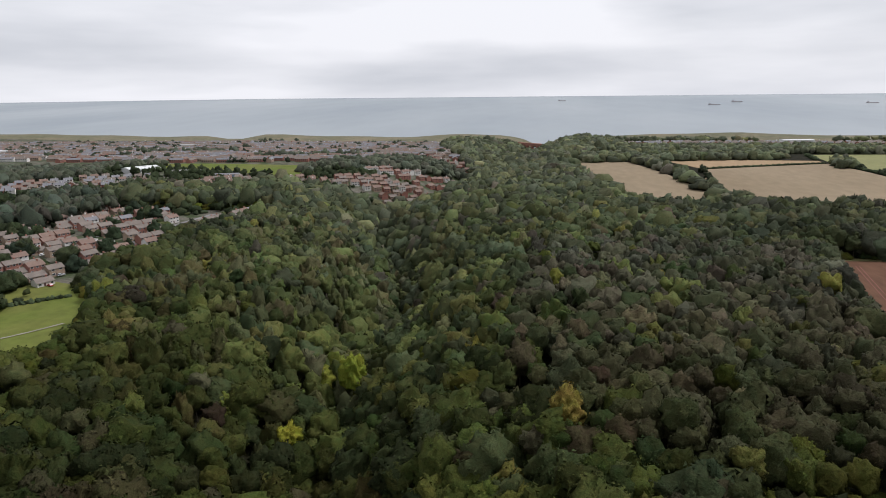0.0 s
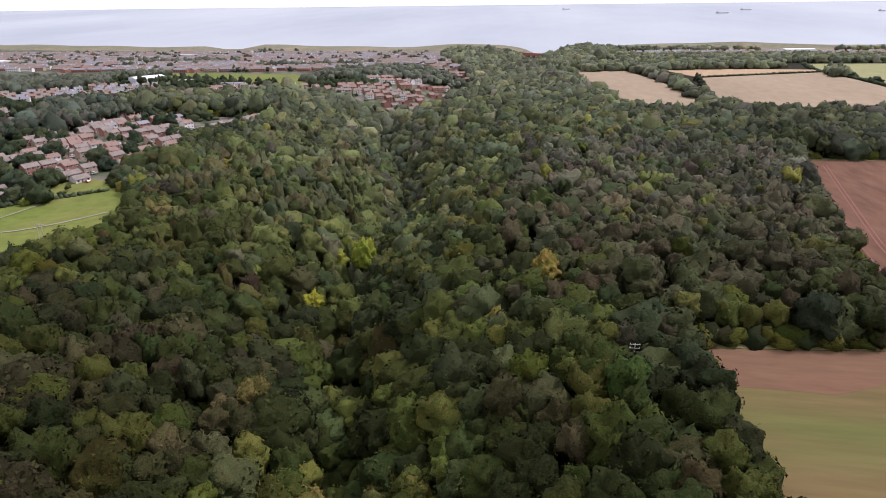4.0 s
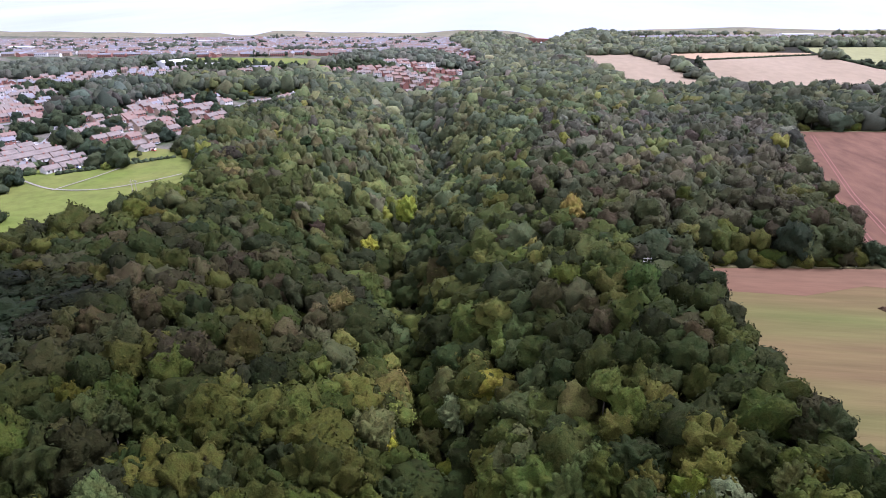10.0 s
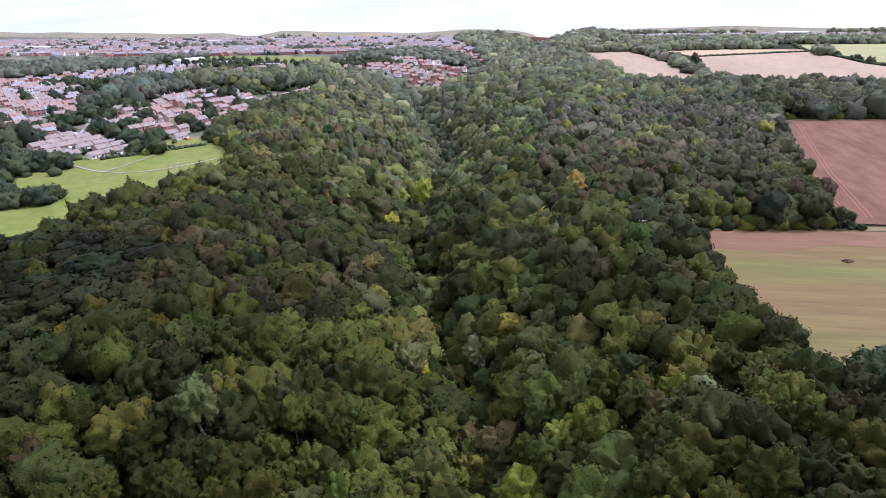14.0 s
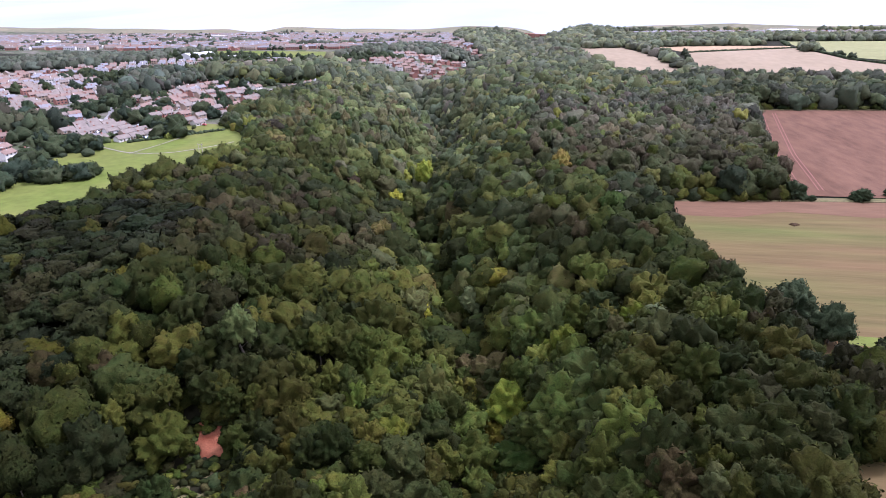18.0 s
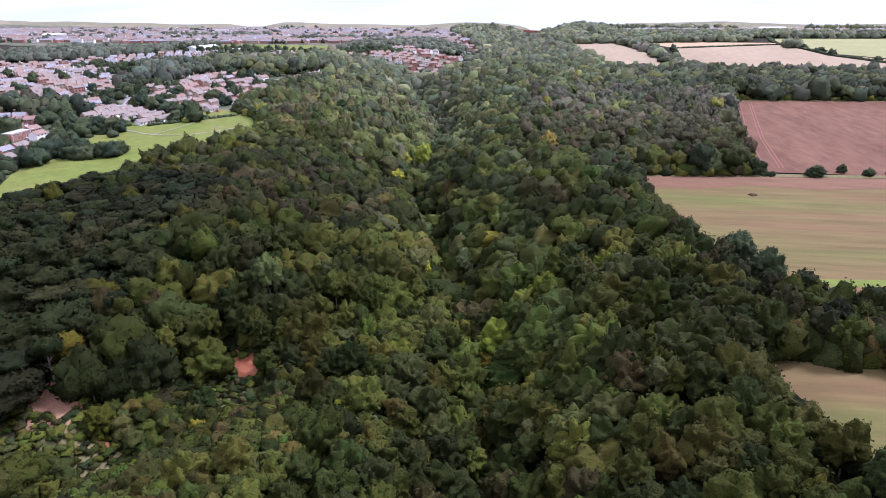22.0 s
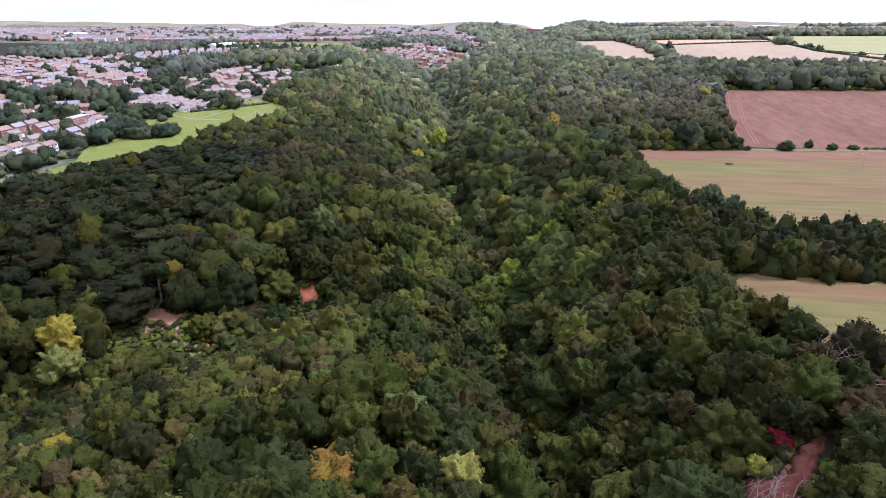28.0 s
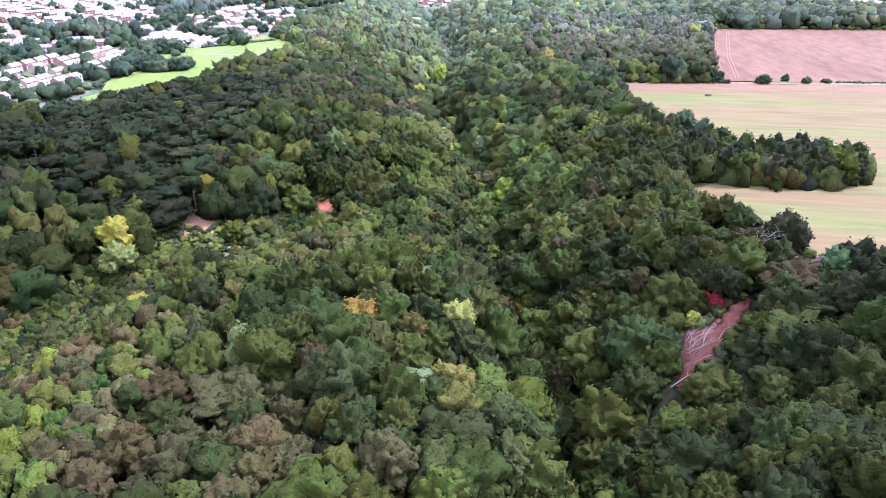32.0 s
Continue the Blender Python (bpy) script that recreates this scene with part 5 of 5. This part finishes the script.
def house_arrays(x, y, turn, w, d, eaves, ridge, slots):
    """A far house as triangles: walls, gables, roof with eaves, chimney."""
    hw, hd = w / 2, d / 2
    V = [(-hw, -hd, -1), (hw, -hd, -1), (hw, hd, -1), (-hw, hd, -1), (-hw, -hd, eaves), (hw, -hd, eaves), (hw, hd, eaves), (-hw, hd, eaves), (-hw, 0, ridge), (hw, 0, ridge)]
    F = [(0, 1, 5), (0, 5, 4), (1, 2, 6), (1, 6, 5), (2, 3, 7), (2, 7, 6), (3, 0, 4), (3, 4, 7), (5, 6, 9), (7, 4, 8)]
    S = [slots[0]] * 10
    e = 0.4 * (ridge - eaves) / hd
    o = len(V)
    V += [(-hw - .3, -hd - .4, eaves - e + .1), (hw + .3, -hd - .4, eaves - e + .1), (hw + .3, 0, ridge + .12), (-hw - .3, 0, ridge + .12), (hw + .3, hd + .4, eaves - e + .1), (-hw - .3, hd + .4, eaves - e + .1)]
    F += [(o, o + 1, o + 2), (o, o + 2, o + 3), (o + 3, o + 2, o + 4), (o + 3, o + 4, o + 5)]
    S += [slots[1]] * 4
    o = len(V)
    c = hw * 0.45
    V += [(c - .5, -.4, ridge - .5), (c + .5, -.4, ridge - .5), (c + .5, .4, ridge - .5), (c - .5, .4, ridge - .5), (c - .5, -.4, ridge + 1.2), (c + .5, -.4, ridge + 1.2), (c + .5, .4, ridge + 1.2), (c - .5, .4, ridge + 1.2)]
    F += [(o, o + 1, o + 5), (o, o + 5, o + 4), (o + 1, o + 2, o + 6), (o + 1, o + 6, o + 5), (o + 2, o + 3, o + 7), (o + 2, o + 7, o + 6), (o + 3, o, o + 4), (o + 3, o + 4, o + 7), (o + 4, o + 5, o + 6), (o + 4, o + 6, o + 7)]
    S += [slots[0]] * 10
    for wx in np.arange(-hw + 1.6, hw - 1, 3.2):
        for wz in (0.9, 3.4) if eaves > 4 else (0.9,):
            for s in (-1, 1):
                o = len(V)
                V += [(wx - .8, s * (hd + .06), wz), (wx + .8, s * (hd + .06), wz), (wx + .8, s * (hd + .06), wz + 1.2), (wx - .8, s * (hd + .06), wz + 1.2)]
                F += [(o, o + 1, o + 2), (o, o + 2, o + 3)]
                S += [6, 6]
    a = radians(turn)
    R = np.array([[math.cos(a), -math.sin(a), 0], [math.sin(a), math.cos(a), 0], [0, 0, 1]])
    return np.array(V) @ R.T + (x, y, float(ground(x, y)) + 0.1), np.array(F), S


TOWN_MATS = [BRICK_RED, BRICK_BUFF, RENDER_WHITE, TILE_BROWN, TILE_RED, TILE_GREY, PANE]
FAR_ESTATES = [  # outline, row direction, row spacing, pitch, length, walls, roofs, share
    ([(-680, 600), (-560, 618), (-470, 715), (-500, 790), (-560, 770), (-640, 690)], 35, 24, 13, 9, (0, 0, 1, 2), (5, 5, 3, 4), 0.9),
    ([(-440, 705), (-385, 655), (-300, 718), (-225, 735), (-165, 705), (-140, 800), (-150, 860), (-240, 800), (-290, 780), (-385, 770)], 38, 21, 12, 9, (0, 1, 2, 0), (4, 3, 3, 4), 0.85),
    ([(-260, 860), (-160, 850), (-95, 990), (-150, 990)], 55, 22, 13, 10, (0, 2, 0), (4, 4, 3), 0.9),
    ([(-330, 1035), (-110, 1035), (-110, 1075), (-320, 1085)], 4, 20, 13, 10, (0, 2), (4, 4, 4, 3), 0.9),
    ([(-1500, 1000), (-900, 960), (-700, 960), (-640, 955), (-330, 985), (-110, 1110), (-130, 1300), (-250, 1500), (-700, 1530), (-1500, 1450)], 8, 19, 25, 22, (0, 0, 0, 1, 2), (3, 5, 5, 4, 3), 0.92),
    ([(130, 1400), (330, 1370), (560, 1400), (900, 1440), (900, 1500), (300, 1490), (140, 1450)], 12, 24, 16, 11, (2, 2, 1, 0), (3, 5, 3), 0.7),
    ([(-900, 620), (-690, 470), (-640, 600), (-800, 640)], 30, 24, 15, 10, (0, 1), (3, 4), 0.8),
]
pieces, slots = [], []
for x, y, turn, k in rest:
    v, f, s = house_arrays(x, y, turn, 10.0, 7.2, 4.9 if k not in (3, 4) else 2.6, 7.0 if k not in (3, 4) else 4.6, (hr.choice((0, 0, 1, 2)), hr.choice((3, 3, 4, 5))))
    pieces.append((v, f))
    slots += s
for outline, turn, gap, pitch, long, walls, roofs, share in FAR_ESTATES:
    a = radians(turn)
    u, w_ = (math.cos(a), math.sin(a)), (-math.sin(a), math.cos(a))
    xs, ys = [p[0] for p in outline], [p[1] for p in outline]
    cx_, cy_ = (min(xs) + max(xs)) / 2, (min(ys) + max(ys)) / 2
    ni, nj = int((max(xs) - min(xs) + max(ys) - min(ys)) / gap), int((max(xs) - min(xs) + max(ys) - min(ys)) / pitch)
    for i in range(-ni // 2, ni // 2 + 1):
        for j in range(-nj // 2, nj // 2 + 1):
            x = cx_ + w_[0] * i * gap + u[0] * (j * pitch + i * 3.7) + hr.uniform(-1.5, 1.5)
            y = cy_ + w_[1] * i * gap + u[1] * (j * pitch + i * 3.7) + hr.uniform(-1.5, 1.5)
            if not inside(outline, x, y) or hr.random() > share or any(inside(b, x, y) for b in BELTS) or not in_view(x, y, 60) or wobble(x, y, 120, 6) > 0.97:
                continue
            v, f, s = house_arrays(x, y, turn + (90 if hr.random() < 0.12 else 0) + hr.uniform(-4, 4), long * hr.uniform(0.85, 1.1), 8, 4.7, 7.0, (hr.choice(walls), hr.choice(roofs)))
            pieces.append((v, f))
            slots += s
v, f = merge(pieces)
tagged(solid("far_town_houses", v, f, TOWN_MATS, slots=slots, sharp=True), "distant rows of red-brick houses with tiled roofs", "houses", kind="stuff")
rows = []
for k in range(230):
    x, y = hr.uniform(-1200, -150), hr.uniform(960, 1500)
    if inside(TOWN, x, y) and in_view(x, y) and not inside(SPORTS, x, y):
        for _ in range(hr.choice((1, 2, 3))):
            rows.append((x + hr.uniform(-8, 8), y + hr.uniform(-5, 5), hr.uniform(3, 5.5), hr.uniform(6, 10), 0, np.array((0.036, 0.045, 0.028)) * hr.uniform(0.8, 1.2), 2))
for k in range(1050):
    x, y = hr.uniform(-640, -170), hr.uniform(40, 860)
    if inside(TOWN, x, y) and all(math.hypot(x - c[0], y - c[1]) > 5.6 for c in clear) and not inside(SPORTS, x, y):
        rows.append((x, y, hr.uniform(1.5, 3.2), hr.uniform(2, 5), 0, np.array(hr.choice([(0.038, 0.052, 0.023), (0.058, 0.068, 0.026), (0.032, 0.042, 0.022)])) * hr.uniform(0.8, 1.2), 2))
placed = 0
while placed < 420:
    x, y = hr.uniform(-640, -150), hr.uniform(20, 880)
    if not inside(TOWN, x, y) or inside(PARK, x, y) or inside(SPORTS, x, y) or any(inside(e_[0], x, y) for e_ in ESTATES) or any(inside(e_[0], x, y) for e_ in FAR_ESTATES):
        placed += 0.02
        continue
    if all(math.hypot(x - q[0], y - q[1]) > 7.5 for q in clear):
        placed += 1
        rows.append((x, y, hr.uniform(3.2, 5.6), hr.uniform(6, 10.5), 0, np.array((0.030, 0.040, 0.019)) * hr.uniform(0.75, 1.25), 2))
v, f, lf, _ = stand(rows, 3)
tagged(solid("garden_greenery", v, f, LEAF_WOOD, leaf=lf), "small garden trees and hedges among the houses", "greenery", kind="stuff")


# ---- cars, garages ----
def car(paint, label):
    base = new("car")
    bm = prism([(-2.1, 0.35), (2.1, 0.35), (2.15, 0.75), (1.2, 0.92), (-2.0, 0.95), (-2.15, 0.7)], -0.85, 0.85)
    part("body", bm, paint, base)
    part("cabin", prism([(-1.75, 0.94), (0.95, 0.92), (0.35, 1.42), (-1.35, 1.45)], -0.74, 0.74), PANE, base, "dark glazed cabin")
    part("roof", box(1.6, 1.4, 0.05, -0.5, 0, 1.43), paint, base)
    for x in (-1.3, 1.3):
        for y in (-0.8, 0.8):
            bm = bmesh.new()
            bmesh.ops.create_cone(bm, cap_ends=True, segments=12, radius1=0.33, radius2=0.33, depth=0.22, matrix=Matrix.Translation((x, y, 0.33)) @ Matrix.Rotation(radians(90), 4, "X"))
            part("wheel", bm, RUBBER, base)
    return tagged(base, label, "car", "parked cars")


cars = [car(p, w + " hatchback car parked by the houses") for p, w in zip(CAR_PAINTS, ("white", "silver", "red", "blue", "black"))]
garage = new("garage")
part("wall", box(3.2, 5.6, 2.4, 0, 0, -0.3), RENDER_WHITE, garage)
part("roof", box(3.5, 5.9, 0.18, 0, 0, 2.1), FELT_PALE, garage, "pale flat roof")
part("door", box(2.3, 0.08, 1.95, 0, -2.83, 0.02), WHITE_FRAME, garage)
tagged(garage, "white garage with a pale flat roof", "garage", "garages of the estate")
placed_c, placed_g = [False] * 5, False
for n, (x, y, turn, k, number) in enumerate(clear[:150]):
    a = radians(turn)
    if hr.random() < 0.62:
        q = hr.choice((0, 0, 0, 1, 1, 2, 3, 4))
        px, py = x + math.cos(a) * hr.uniform(-4, 4) + math.sin(a) * 7.5, y + math.sin(a) * hr.uniform(-4, 4) - math.cos(a) * 7.5
        m = pose(px, py, float(ground(px, py)) + 0.52, 0, 0, turn + hr.choice((0, 90)))
        if placed_c[q]:
            copy_thing(cars[q], m)
        else:
            cars[q].matrix_basis, placed_c[q] = m, True
    if hr.random() < 0.4:
        px, py = x + math.cos(a) * 8.4 - math.sin(a) * 3, y + math.sin(a) * 8.4 + math.cos(a) * 3
        if all(math.hypot(px - c[0], py - c[1]) > 7.4 for c in clear):
            m = pose(px, py, float(ground(px, py)) + 0.1, 0, 0, turn)
            if placed_g:
                copy_thing(garage, m)
            else:
                garage.matrix_basis, placed_g = m, True
for q in range(5):
    if not placed_c[q]:
        cars[q].matrix_basis = pose(-352 + q, 100 + 7 * q, float(ground(-352, 100 + 7 * q)) + 0.52, 0, 0, 90)


# ---- large buildings by the sports field, viaduct, ships ----
def hall(name, x, y, w, d, h, turn, wall, roof, label, rise=1.6):
    base = new(name)
    base.matrix_basis = pose(x, y, float(ground(x, y)) + 0.2, 0, 0, turn)
    part("wall", box(w, d, h + 1, 0, 0, -1), wall, base)
    bm = prism([(-d / 2 - 0.6, h), (d / 2 + 0.6, h), (d / 2 + 0.6, h + 0.4), (0, h + rise), (-d / 2 - 0.6, h + 0.4)], -w / 2 - 0.6, w / 2 + 0.6)
    bmesh.ops.rotate(bm, verts=bm.verts, cent=(0, 0, 0), matrix=Matrix.Rotation(radians(90), 3, "Z"))
    part("roof", bm, roof, base, "broad shallow pitched roof")
    for i in range(int(w / 7)):
        part("window", box(4.6, 0.15, 1.4, -w / 2 + 5 + 7 * i, -d / 2 - 0.06, h * 0.5), PANE, base)
    part("door", box(4, 0.15, 4, w * 0.3, -d / 2 - 0.09, 0), METAL_BLUE, base)
    return tagged(base, label, "building")


hall("sports_hall", -552, 840, 42, 28, 5.5, 55, METAL_WHITE, METAL_WHITE, "large white metal-clad hall beside the sports field", 3)
hall("sports_hall", -478, 822, 44, 15, 4.5, 8, METAL_WHITE, FELT_PALE, "long pale-roofed school hall with white walls")
hall("school_building", -405, 792, 34, 13, 4, 20, BRICK_BUFF, TILE_GREY, "low grey-roofed school building")
hall("warehouse", -1010, 1090, 40, 22, 8, 5, METAL_WHITE, METAL_WHITE, "white-roofed warehouse in the far town")
hall("warehouse", -760, 1330, 36, 20, 7, 5, RENDER_WHITE, FELT_PALE, "pale building in the far town")
hall("warehouse", 520, 1470, 60, 25, 8, 5, METAL_WHITE, METAL_WHITE, "white shed in the far village")

viaduct = new("railway_viaduct")
viaduct.matrix_basis = pose(-2, 1478, -46, 0, 0, -38)
span, n_arch = 14.0, 10
part("parapet", box(span * n_arch + 4, 8, 2.2, 0, 0, 31), BRICK_RED, viaduct)
for k in range(n_arch):
    o = (k - n_arch / 2) * span
    arch = [(o, 31), (o + span, 31), (o + span, 22)] + [(o + span / 2 + (span / 2 - 1.2) * math.cos(t), 22 + (span / 2 - 1.2) * math.sin(t)) for t in np.linspace(0, math.pi, 9)] + [(o, 22)]
    part("arch", prism(arch, -3.6, 3.6), BRICK_RED, viaduct)
    part("pier", box(2.4, 7.2, 25, o, 0, -3), BRICK_RED, viaduct)
tagged(viaduct, "tall red-brick railway viaduct across the valley mouth", "viaduct")

for x, y, z, n in ((844, 3530, 22.5, 62), (1017, 3780, 31.5, 58), (104, 4030, 39.6, 46), (1605, 3600, 24.5, 60)):
    ship = new("cargo_ship")
    ship.matrix_basis = pose(x, y, z, 0, 0, 4)
    part("hull", prism([(-n / 2, 4.5), (-n / 2 + 2, 0), (n / 2 - 4, 0), (n / 2, 5.2), (n / 2 - 6, 4.2), (-n / 2 + 8, 4.0)], -4.5, 4.5), SHIP_HULL, ship)
    part("superstructure", box(n * 0.12, 7, 5, -n * 0.36, 0, 4), SHIP_HULL, ship)
    tagged(ship, "distant hazy cargo ship on the sea", "ship", "ships at anchor")
